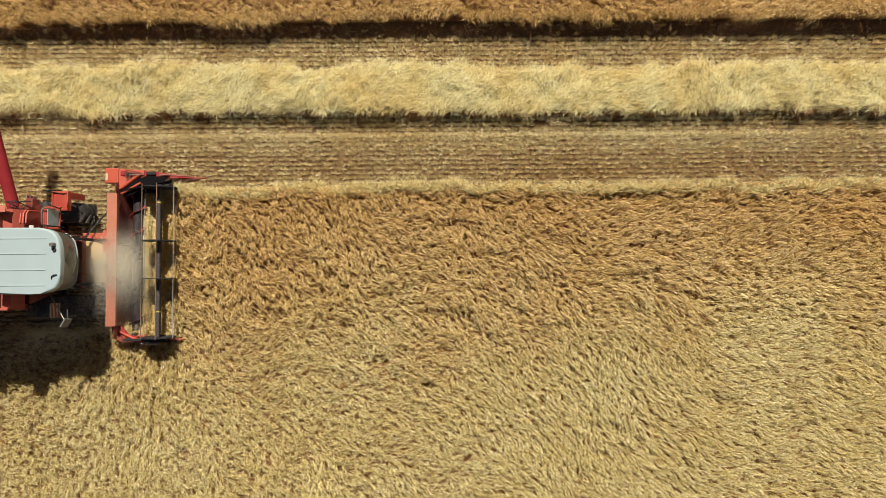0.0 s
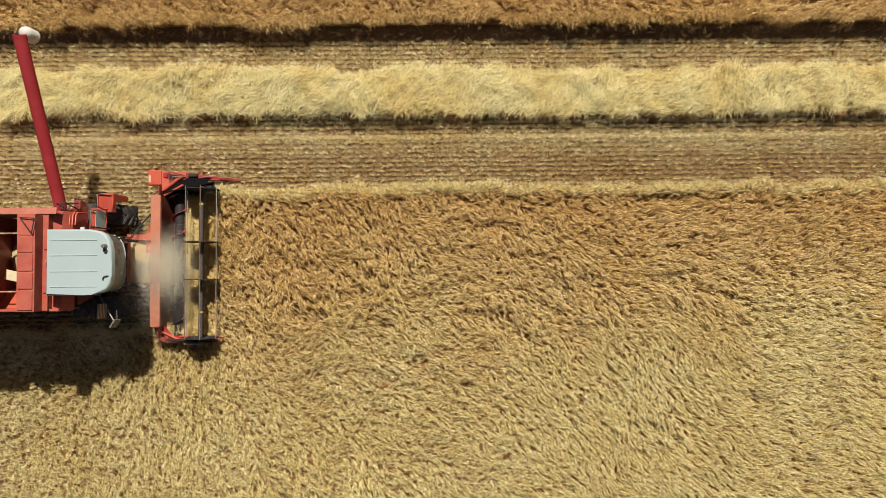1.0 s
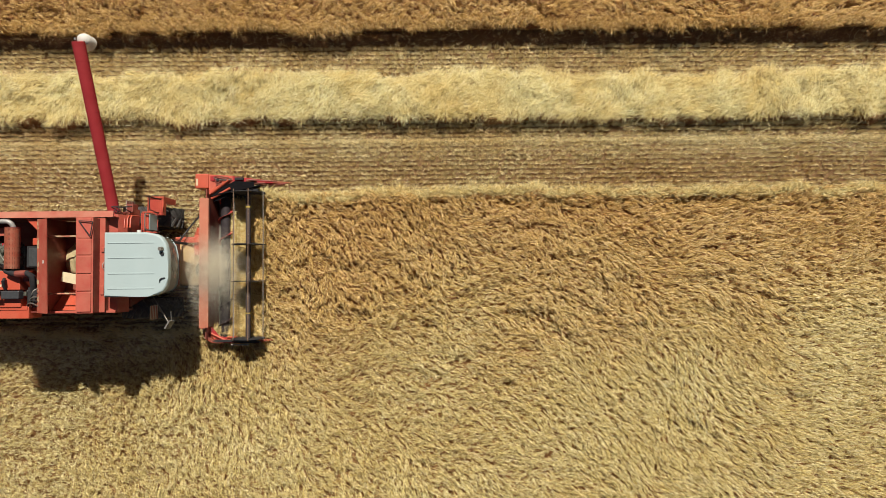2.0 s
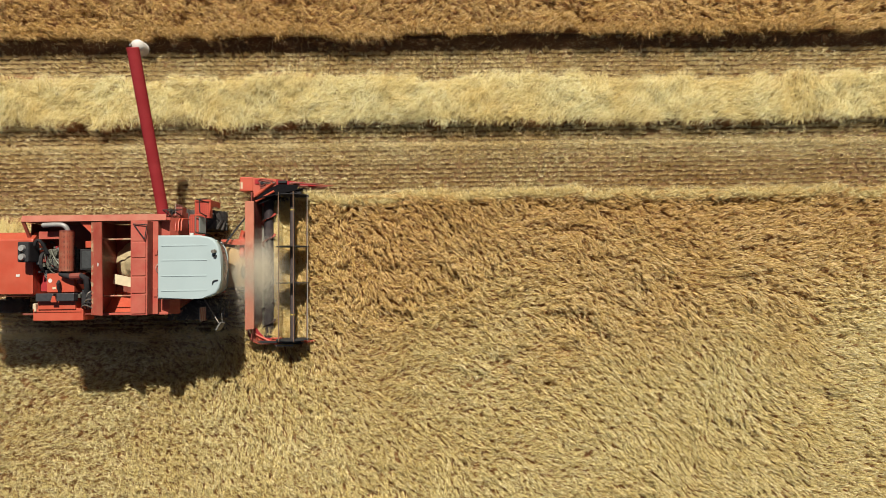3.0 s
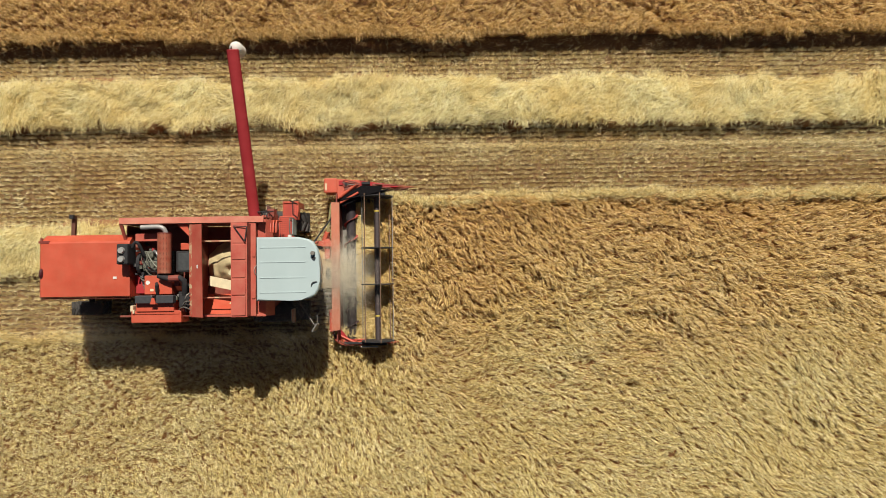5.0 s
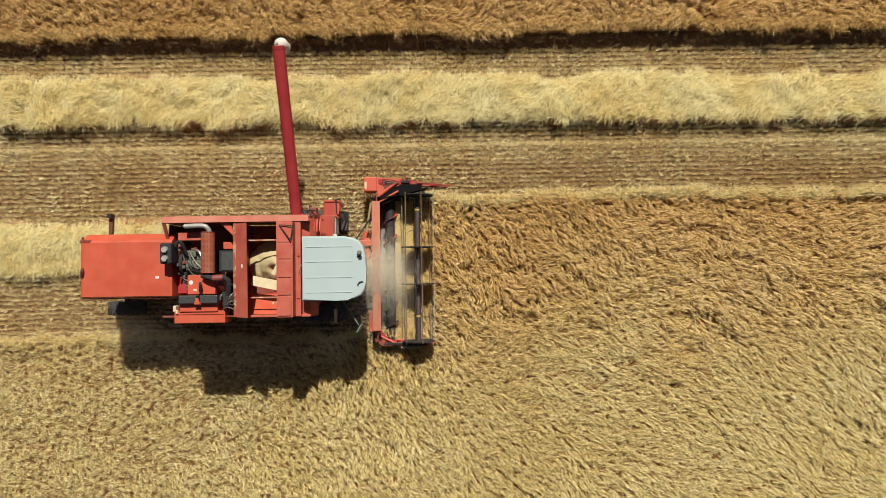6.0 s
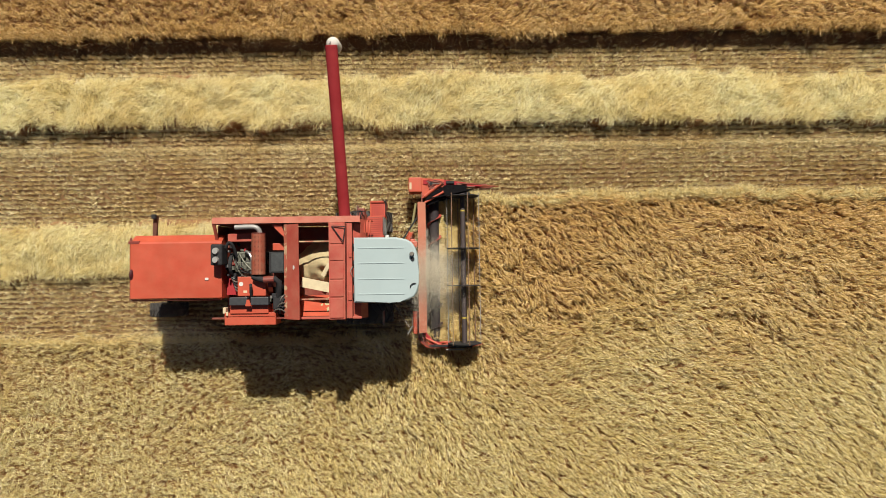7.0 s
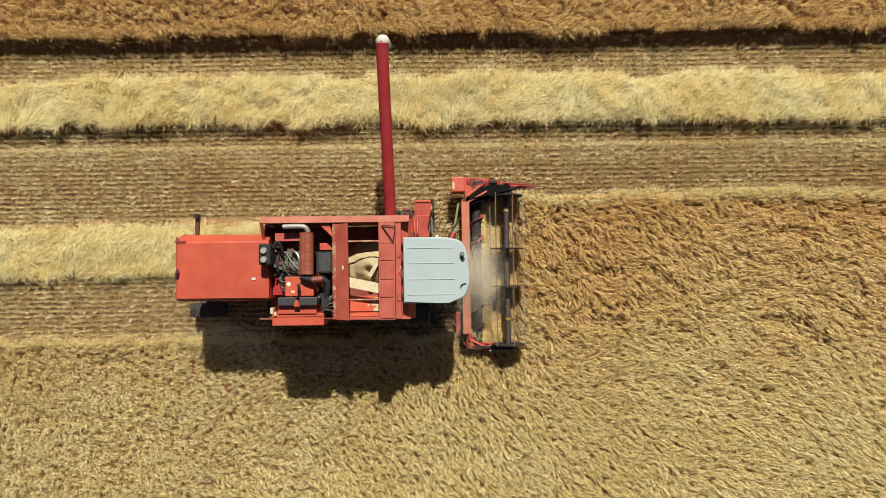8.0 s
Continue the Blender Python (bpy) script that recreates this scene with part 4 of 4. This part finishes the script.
def build_platform():
    perf, nt, b = base("perforated_red_steel", 0.5)
    geo = nt.nodes.new("ShaderNodeNewGeometry")
    vor = nt.nodes.new("ShaderNodeTexVoronoi")
    vor.inputs["Scale"].default_value = 19
    vor.inputs["Randomness"].default_value = 0.0
    nt.links.new(geo.outputs["Position"], vor.inputs["Vector"])
    nt.links.new(mix(nt, ramp(nt, vor.outputs["Distance"], ((0.25, (1, 1, 1)), (0.33, (0, 0, 0)))), ramp(nt, noise_tex(nt, 5), ((0.3, (0.42, 0.05, 0.03)), (0.7, (0.56, 0.09, 0.05)))), (0.12, 0.014, 0.01)), b.inputs["Base Color"])
    pl = part("platform", boxed((1.90, 0.98, 2.06), (2.36, 1.54, 2.10), 0.008), perf, harvester, "red perforated steel platform")
    part("step", boxed((1.97, 1.50, 1.74), (2.36, 1.97, 1.78), 0.008), perf, pl)
    part("step_edge", boxed((1.93, 1.545, 2.02), (2.36, 1.575, 2.10), 0.006), RED, pl)
    part("step_edge", boxed((1.97, 1.97, 1.70), (2.36, 2.02, 1.82), 0.006), RED, pl)
    part("side_cheek", boxed((2.36, 1.50, 1.66), (2.39, 2.02, 1.82), 0.005), RED, pl)
    part("side_cheek", boxed((1.945, 1.50, 1.66), (1.97, 2.02, 1.82), 0.005), RED, pl)
    for x in (1.95, 2.35):
        part("ladder_side", boxed((x - 0.015, 1.86, 0.95), (x + 0.015, 2.02, 1.7), 0.006), RED, pl)
    for k in range(3):
        z = 1.45 - 0.22 * k
        part("ladder_rung", boxed((1.966, 1.88, z), (2.334, 2.04, z + 0.04), 0.006), RED_DARK, pl)
    for y in (1.02, 1.38, 1.90):
        part("rail_post", rod(bmesh.new(), (2.42, y, 2.05), (2.42, y, 2.95), 0.016, 8), BLACK, pl)
    bm = bmesh.new()
    pipe(bm, [(2.42, 1.0, 2.5), (2.42, 1.02, 2.93), (2.42, 1.1, 2.97), (2.42, 1.4, 2.97), (2.42, 1.45, 2.9), (2.42, 1.46, 2.4)], 0.017)
    part("hand_rail", bm, GREY, pl, "pale hand rail", True)
    part("guard_plate", boxed((2.428, 1.03, 2.3), (2.442, 1.44, 2.76), 0.003), ROOF, pl, "pale guard plate on the rail")
    bm = bmesh.new()
    pipe(bm, [(2.47, 1.5, 2.3), (2.47, 1.55, 2.8), (2.47, 1.9, 2.85), (2.47, 1.98, 2.3)], 0.016)
    part("hand_rail", bm, BLACK, pl, "black hand rail", True)
    bm = bmesh.new()
    pipe(bm, [(1.6, 1.5, 2.6), (1.62, 1.6, 3.1), (1.85, 1.62, 3.1), (1.88, 1.5, 2.6)], 0.014)
    part("hand_rail", bm, BLACK, pl, "", True)
    bm = bmesh.new()
    hexa(bm, [(1.66, 1.0, 2.4), (1.9, 1.0, 2.2), (1.9, 1.62, 2.15), (1.66, 1.5, 2.4)], [(1.66, 1.0, 3.1), (1.86, 1.0, 2.9), (1.86, 1.5, 2.6), (1.66, 1.45, 3.0)])
    part("side_shield", bm, RED_DARK, pl)
    for k in range(6):
        x = 1.70 + 0.075 * k
        part("guard_bar", pipe(bmesh.new(), [(x, 1.40, 2.5), (x, 1.38, 2.95), (x, 1.30, 3.02), (x, 1.06, 3.04)], 0.02, 8), RED, pl, "", True)
    for k in range(3):
        bm = pipe(bmesh.new(), [(1.70 + 0.07 * k, 1.36, 2.7), (1.71 + 0.07 * k, 1.47, 3.12), (1.74 + 0.07 * k, 1.58, 3.1), (1.78 + 0.06 * k, 1.66, 2.6)], 0.012)
        part("hand_rail", bm, BLACK, pl, "", True)
    part("valve_block", boxed((1.7, 1.48, 2.2), (1.88, 1.75, 2.5), 0.02), RED_DARK, pl)


def build_header():
    FLIGHTS = (paint("worn_flight_paint", (0.48, 0.05, 0.03), 0.5, 0.6, 0.0, (0.16, 0.10, 0.08)), plain("dark_flight_steel", (0.07, 0.035, 0.032), 0.6, 0.2))
    BAT = plain("dull_brown_steel", (0.26, 0.16, 0.10), 0.6, 0.3, 0.5)
    top = part("header_beam", hexa(bmesh.new(), [(3.24, -1.66, 1.30), (3.45, -1.66, 1.22), (3.45, 2.02, 1.22), (3.24, 2.02, 1.30)], [(3.24, -1.66, 1.44), (3.46, -1.66, 1.34), (3.46, 2.02, 1.34), (3.24, 2.02, 1.44)]), paint("dusty_orange_paint", (0.52, 0.16, 0.09), 0.3, 0.8, 0.0, (0.55, 0.36, 0.22)), harvester, "dusty orange-red header beam")
    part("back_sheet", boxed((3.34, -2.0, 0.2), (3.37, 2.3, 1.22), 0), RED_DARK, top)
    bm = bmesh.new()
    hexa(bm, [(3.37, -2.1, 0.17), (4.42, -2.1, 0.10), (4.42, 2.4, 0.10), (3.37, 2.4, 0.17)], [(3.37, -2.1, 0.20), (4.42, -2.1, 0.12), (4.42, 2.4, 0.12), (3.37, 2.4, 0.20)])
    part("table_floor", bm, STEEL, top)
    tube = part("auger_tube", rod(bmesh.new(), (3.69, -2.05, 0.58), (3.69, 2.35, 0.58), 0.14, 20), plain("dark_worn_steel", (0.038, 0.028, 0.030), 0.7, 0.2), top, "dark worn table auger", True)
    for y0, y1, hand in ((2.32, 0.65, 1), (-2.0, -0.4, -1)):
        bm = bmesh.new()
        n, prev = 90, None
        turns = 2.7 if hand > 0 else 2.9
        for k in range(n + 1):
            s = k / n
            a = hand * s * 2 * math.pi * turns
            y = y0 + (y1 - y0) * s
            c, sn = math.cos(a), math.sin(a)
            cur = [bm.verts.new((3.69 + r * c, y + dy, 0.58 + r * sn)) for r, dy in ((0.13, -0.006), (0.22, -0.004), (0.22, 0.004), (0.13, 0.006))]
            if prev:
                for j in range(4):
                    bm.faces.new((prev[j], prev[(j + 1) % 4], cur[(j + 1) % 4], cur[j]))
            prev = cur
        part("auger_flight", bm, FLIGHTS[0 if hand > 0 else 1], tube, "worn red spiral flighting" if hand > 0 else "dark steel spiral flighting")
    for k in range(7):
        y = -0.25 + 0.13 * k
        part("auger_finger", rod(bmesh.new(), (3.69, y, 0.6), (3.69 + 0.22 * math.cos(k), y, 0.6 + 0.24 * math.sin(k * 1.1)), 0.01, 6), STEEL, tube)
    # feeder house
    bm = bmesh.new()
    hexa(bm, [(2.3, -0.42, 0.9), (3.3, -0.45, 0.3), (3.3, 0.74, 0.3), (2.3, 0.70, 0.9)], [(2.3, -0.42, 1.45), (3.3, -0.45, 0.95), (3.3, 0.74, 0.95), (2.3, 0.70, 1.45)])
    part("feeder_house", bm, paint("dusty_tan_paint", (0.56, 0.36, 0.15), 0.9, 0.85, 0.0, (0.66, 0.52, 0.26), 0.3), harvester, "feeder house thick with dust")
    part("feeder_bracket", boxed((3.0, 0.40, 0.98), (3.15, 0.98, 1.2), 0.02), RED, harvester)
    part("feeder_bar", boxed((2.5, 0.75, 1.15), (3.22, 0.92, 1.30), 0.02), RED, harvester)
    # solid black disc, its colour stands for the dark inside the opening
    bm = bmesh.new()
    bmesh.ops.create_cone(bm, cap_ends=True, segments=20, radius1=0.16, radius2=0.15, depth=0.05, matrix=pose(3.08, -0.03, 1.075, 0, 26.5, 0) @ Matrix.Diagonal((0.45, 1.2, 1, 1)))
    part("opening_shade_disc", bm, SHADE_BLACK, harvester, "black disc for the shade inside the feeder house's oval opening")
    # left end: gearbox shield and divider
    left = part("drive_shield", boxed((2.97, 2.34, 0.55), (3.36, 2.77, 1.08), 0.03), RED, harvester, "red drive shield at the header end")
    part("shield_label", boxed((3.0, 2.42, 1.08), (3.06, 2.62, 1.086), 0), CREAM, left)
    bm = bmesh.new()
    hexa(bm, [(3.36, 2.30, 0.2), (5.35, 2.50, 0.25), (5.35, 2.54, 0.25), (3.36, 2.36, 0.2)], [(3.36, 2.26, 1.02), (5.45, 2.53, 0.5), (5.45, 2.56, 0.5), (3.36, 2.30, 1.02)])
    part("divider_panel", bm, RED_DARK, left)
    # end sheet coloured black to deepen the shade at the table end
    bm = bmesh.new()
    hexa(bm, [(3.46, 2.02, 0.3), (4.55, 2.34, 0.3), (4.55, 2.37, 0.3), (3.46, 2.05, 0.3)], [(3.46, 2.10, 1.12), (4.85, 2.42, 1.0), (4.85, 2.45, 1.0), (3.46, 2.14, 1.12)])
    part("end_sheet", bm, SHADE_BLACK, left)
    bm = bmesh.new()
    hexa(bm, [(3.36, 2.16, 0.86), (4.0, 2.50, 0.80), (4.0, 2.74, 0.80), (3.36, 2.77, 0.86)], [(3.36, 2.16, 1.04), (4.0, 2.54, 0.90), (4.0, 2.72, 0.90), (3.36, 2.75, 1.04)])
    part("divider_shield", bm, RED, left)
    bm = bmesh.new()
    hexa(bm, [(3.95, 2.50, 0.62), (5.1, 2.52, 0.45), (5.1, 2.62, 0.45), (3.95, 2.74, 0.62)], [(3.95, 2.56, 0.88), (5.1, 2.55, 0.60), (5.1, 2.61, 0.60), (3.95, 2.72, 0.88)])
    part("divider_nose", bm, RED_DEEP, left)
    part("divider_tip", rod(bmesh.new(), (5.05, 2.575, 0.53), (5.62, 2.56, 0.42), 0.055, 10, 0.012), RUST, left)
    part("divider_bar", rod(bmesh.new(), (4.45, 2.60, 0.92), (5.25, 2.58, 0.66), 0.02, 8), RED_DARK, left)
    for x0, y0, x1, y1, z, mt in ((3.40, 2.56, 3.52, 2.70, 1.05, RED_DEEP), (3.56, 2.42, 3.74, 2.50, 1.04, RED_DARK), (3.66, 2.60, 3.90, 2.68, 1.0, RED_DARK), (4.05, 2.60, 4.30, 2.68, 0.90, BLACK), (4.36, 2.56, 4.66, 2.63, 0.84, RED_DARK), (4.6, 2.50, 4.9, 2.54, 0.80, RED_DARK)):
        part("bracket", boxed((x0, y0, z - 0.12), (x1, y1, z), 0.012), mt, left)
    part("belt_pulley", rod(bmesh.new(), (3.62, 2.58, 0.9), (3.62, 2.58, 1.06), 0.085, 18), RED_DARK, left)
    part("pulley_hub", rod(bmesh.new(), (3.62, 2.58, 1.06), (3.62, 2.58, 1.09), 0.04, 12), BLACK, left)
    part("lifting_arm", rod(bmesh.new(), (3.42, 2.22, 1.0), (3.9, 2.60, 0.98), 0.055, 10), RED, left)
    part("lifting_arm", rod(bmesh.new(), (3.44, 2.04, 1.06), (3.98, 2.34, 1.06), 0.035, 10), RED, left)
    for k in range(3):
        part("hydraulic_hose", pipe(bmesh.new(), bend((3.42 + 0.05 * k, 2.7, 1.0), (3.7, 2.5 + 0.1 * k, 1.18), (4.0, 2.62, 0.95)), 0.014, 6), RED_DARK if k else STEEL, left, "", True)
    part("support_leg", rod(bmesh.new(), (3.02, 1.2, 0.8), (3.17, 2.02, 1.0), 0.035, 10), paint("faded_green_paint", (0.38, 0.36, 0.16), 0.4), left, "faded green prop shaft")
    part("shaft_guard", rod(bmesh.new(), (2.95, 0.92, 0.75), (3.02, 1.2, 0.82), 0.13, 16, 0.08), RED, left, "orange shaft guard cone", True)
    for k in range(2):
        part("hydraulic_hose", pipe(bmesh.new(), bend((2.7, 0.75 + 0.06 * k, 1.5), (2.9, 1.1, 1.5), (3.32, 1.75 + 0.04 * k, 1.08)), 0.016, 6), BLACK, left, "", True)
    part("coupling", boxed((3.25, 1.66, 1.0), (3.40, 1.86, 1.10), 0.03), GREY, left)
    # right end
    right = part("end_panel", boxed((3.37, -2.16, 0.12), (4.75, -2.12, 0.82), 0.006), BLACK, harvester, "black header end panel with red fittings")
    part("end_arm", rod(bmesh.new(), (3.3, -1.8, 0.98), (4.0, -2.14, 0.98), 0.03, 10), RED, right)
    part("end_arm", rod(bmesh.new(), (3.32, -1.72, 0.92), (3.55, -2.12, 0.92), 0.024, 10), RED, right)
    part("end_arm", rod(bmesh.new(), (3.55, -2.12, 0.95), (4.15, -2.02, 0.98), 0.03, 10), RED, right)
    part("end_bracket", slab([(3.32, -1.68), (3.42, -1.68), (3.64, -1.95), (4.02, -2.0), (4.02, -2.08), (3.58, -2.05)], 0.90, 0.94), RED_DEEP, right)
    for p, q in (((3.34, -1.72), (3.44, -2.12)), ((3.44, -2.12), (3.60, -1.92)), ((3.60, -1.92), (3.72, -2.12)), ((3.72, -2.12), (3.88, -1.99)), ((3.40, -2.12), (4.05, -2.12))):
        part("truss_bar", rod(bmesh.new(), (*p, 0.93), (*q, 0.93), 0.02, 8), RED, right)
    part("end_bracket", boxed((3.85, -2.12, 0.84), (4.15, -1.96, 0.94)), RED, right)
    part("cylinder_rod", rod(bmesh.new(), (4.0, -2.19, 0.96), (4.5, -2.19, 0.98), 0.022, 8), PIPE, right, "bright hydraulic rod")
    for k in range(3):
        part("hydraulic_hose", pipe(bmesh.new(), bend((3.2, -1.6 + 0.05 * k, 0.95), (3.15, -2.05, 1.15), (3.6 + 0.1 * k, -2.14, 1.0)), 0.016, 6), RED_DARK if k else RED, right, "", True)
    part("right_divider", rod(bmesh.new(), (4.6, -2.13, 0.62), (5.1, -2.10, 0.5), 0.07, 10, 0.02), RED, right)
    part("side_cover", boxed((3.05, -1.75, 0.55), (3.24, -1.1, 0.8), 0.02), RED, right)
    # reel
    cx, cz, rr = 4.52, 1.08, 0.47
    reel = part("reel_shaft", rod(bmesh.new(), (cx, -2.02, cz), (cx, 2.28, cz), 0.075, 16), plain("reel_tube_paint", (0.07, 0.052, 0.05), 0.6, 0.1), harvester, "dark reel shaft", True)
    for y in (1.78, -1.28):
        part("shaft_clamp", rod(bmesh.new(), (cx, y - 0.02, cz), (cx, y + 0.02, cz), 0.08, 16), plain("yellow_clamp_paint", (0.55, 0.42, 0.07), 0.6, 0, 0.2), reel, "yellow clamp")
    for y in (2.2, 0.7, -0.36, -2.0):
        bm = bmesh.new()
        edge = [(cx + rr * 1.02 * math.cos(math.pi * k / 9), cz + rr * 1.02 * math.sin(math.pi * k / 9)) for k in range(18)]
        a = [bm.verts.new((x, y - 0.012, z)) for x, z in edge]
        b = [bm.verts.new((x, y + 0.012, z)) for x, z in edge]
        bm.faces.new(a)
        bm.faces.new(b)
        for k in range(18):
            bm.faces.new((a[k], a[(k + 1) % 18], b[(k + 1) % 18], b[k]))
        part("reel_spider", bm, BLACK, reel)
    bm = rod(bmesh.new(), (0, 0, 0), (-0.05, 0, -0.2), 0.006, 5)
    tine_mesh = bpy.data.meshes.new("tine")
    bm.to_mesh(tine_mesh)
    bm.free()
    tine_mesh.materials.append(PIPE)
    for k in range(6):
        t = math.pi * k / 3 + 0.25
        x, z = cx + rr * math.cos(t), cz + rr * math.sin(t)
        bat = part("reel_bat", rod(bmesh.new(), (x, -2.03, z), (x, 2.27, z), 0.012 if k % 3 else 0.009, 8), BAT if k % 3 else PIPE, reel, "", True)
        for j in range(36):
            tine = new("tine", tine_mesh)
            tine.parent = reel
            tine.location = (x, -1.98 + j * 0.118, z)
    part("reel_arm", boxed((3.5, 2.27, 0.86), (4.75, 2.33, 0.96), 0.01), BLACK, harvester)
    # added black sheet where the end wall only shadows the table
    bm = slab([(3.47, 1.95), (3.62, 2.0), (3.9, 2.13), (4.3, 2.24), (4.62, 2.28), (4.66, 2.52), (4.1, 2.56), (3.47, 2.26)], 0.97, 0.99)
    part("end_shade_sheet", bm, SHADE_BLACK, harvester, "black sheet standing in for the shade at the auger end")
    part("reel_arm", boxed((3.5, -2.1, 0.95), (4.75, -2.04, 1.06), 0.01), BLACK, harvester)
    part("arm_guard", boxed((4.28, -2.05, 1.1), (4.85, -1.99, 1.18), 0.01), BLACK, harvester)
    # knife
    bm = bmesh.new()
    for k in range(58):
        y = -2.05 + k * 0.0762
        hexa(bm, [(4.40, y - 0.02, 0.10), (4.53, y - 0.004, 0.11), (4.53, y + 0.004, 0.11), (4.40, y + 0.02, 0.10)], [(4.40, y - 0.02, 0.125), (4.53, y - 0.004, 0.125), (4.53, y + 0.004, 0.125), (4.40, y + 0.02, 0.125)])
    part("knife_guards", bm, STEEL, top)


build_chassis()
build_hood()
build_tank()
build_engine()
build_cab()
build_auger()
build_platform()
build_header()
for wx, wy, wr, ww, nm in ((1.66, 1.5, 0.78, 0.55, "front_wheel"), (1.66, -1.1, 0.78, 0.55, "front_wheel"), (-4.14, 0.85, 0.5, 0.38, "rear_wheel"), (-4.14, -0.95, 0.5, 0.38, "rear_wheel")):
    build_wheel(wx, wy, wr, ww, nm)
build_warning_board(2.33, -1.36, -0.98, 1.98, 2.42)
build_warning_board(1.67, 1.5, 1.85, 1.98, 2.42)

# ---- grain and plank in the tank, cut crop on the table ----
bm = bmesh.new()
bmesh.ops.create_grid(bm, x_segments=40, y_segments=50, size=1, matrix=Matrix.Translation((0.85, 0.15, 2.4)) @ Matrix.Diagonal((0.74, 1.05, 1, 1)))
for v in bm.verts:
    u = math.hypot((v.co.x - 0.9) / 0.95, (v.co.y - 0.22) / (0.78 if v.co.y > 0.22 else 0.62))
    pit = math.exp(-((v.co.x - 0.80) ** 2 / 0.018 + (v.co.y - 0.12) ** 2 / 0.012))
    v.co.z = 2.31 + 0.70 * max(0.0, 1 - u) ** 0.8 - 0.16 * pit + 0.06 * noise.noise(v.co * Vector((3, 3, 0))) + 0.02 * noise.noise(v.co * Vector((10, 10, 0))) - 0.05 * max(0.0, noise.noise(v.co * Vector((6, 6, 0)) + Vector((3, 7, 1))))
heap = part("grain_heap", bm, GRAIN, None, "", True)
tagged(heap, "heap of pale barley grain in the tank", "grain", kind="stuff")
bm = bmesh.new()
bmesh.ops.create_grid(bm, x_segments=26, y_segments=20, size=1, matrix=Matrix.Translation((1.0, -0.78, 0)) @ Matrix.Diagonal((0.36, 0.24, 1, 1)))
for v in bm.verts:
    v.co.z = 2.80 - 1.224 * (v.co.y + 0.795) + 0.06 * noise.noise(v.co * Vector((4, 7, 1))) + 0.02 * noise.noise(v.co * 15) - 0.10 * math.hypot((v.co.x - 1.02) / 0.3, (v.co.y + 0.74) / 0.24)
spill = part("grain_spill", bm, GRAIN, None, "", True)
tagged(spill, "barley grain spilled over the sloping tank floor", "grain", kind="stuff")
bm = boxed((-0.44, -0.125, -0.015), (0.44, 0.125, 0.015), 0.004)
bm.transform(pose(0.74, -0.265, 3.02, 0, -3, -12))
plank = part("plank", bm, WOOD, None)
tagged(plank, "pale wooden plank lying across the grain tank", "plank")
bm = boxed((-0.27, -0.05, -0.012), (0.27, 0.05, 0.012), 0.004)
bm.transform(pose(0.98, 0.20, 3.0, 4, -5, 59))
short = part("plank", bm, WOOD, None)
tagged(short, "short pale board stuck in the grain", "plank")

n = 17000
x = rng.uniform(3.84, 4.9, n)
y = rng.uniform(-2.05, 2.0, n)
cut = strands("cut_crop", x, y, 0.16 + rng.uniform(0, 0.42, n) * (0.8 + 0.3 * drift(x, y, 0.3, 31)), rng.normal(2.9, 0.7, n), rng.uniform(0.15, 0.4, n), rng.uniform(0.02, 0.1, n), rng.uniform(0, 0.1, n), rng.uniform(0.009, 0.016, n), STALK)
tagged(cut, "cut barley lying on the header table", "crop", kind="stuff")

# ---- dust and chaff thrown up by the header ----
def dust(name, clouds, size, label):
    """A cloud of single flakes."""
    pts = [np.stack([rng.normal(cx, sx, n), rng.normal(cy, sy, n), np.maximum(0.75, rng.normal(cz, sz, n))], 1) for (cx, cy, cz), (sx, sy, sz), n in clouds]
    p = np.concatenate(pts)
    n = len(p)
    v = (p[:, None, :] + rng.uniform(-size, size, (n, 3, 3))).astype(np.float32)
    me = bpy.data.meshes.new(name)
    me.vertices.add(n * 3)
    me.vertices.foreach_set("co", v.ravel())
    me.loops.add(n * 3)
    me.loops.foreach_set("vertex_index", np.arange(n * 3, dtype=np.int32))
    me.polygons.add(n)
    me.polygons.foreach_set("loop_start", np.arange(0, n * 3, 3, dtype=np.int32))
    me.polygons.foreach_set("loop_total", np.full(n, 3, np.int32))
    me.update(calc_edges=True)
    me.materials.append(CHAFF)
    return tagged(new(name, me), label, "dust", kind="stuff")


dust("chaff_dust", (((3.72, 0.05, 1.4), (0.2, 0.36, 0.18), 170000), ((3.86, -0.12, 1.42), (0.3, 0.5, 0.22), 150000), ((3.28, 0.08, 1.58), (0.28, 0.38, 0.18), 190000), ((3.0, -0.65, 1.5), (0.35, 0.48, 0.3), 80000)), 0.0034, "pale chaff dust hanging over the header auger")
dust("chaff_dust", (((-0.6, -1.9, 2.4), (1.9, 0.45, 0.3), 75000), ((2.2, -1.5, 2.3), (0.6, 0.4, 0.35), 28000), ((-3.2, -1.25, 2.45), (0.6, 0.32, 0.2), 34000)), 0.0024, "thin dust drifting in the shade of the machine")
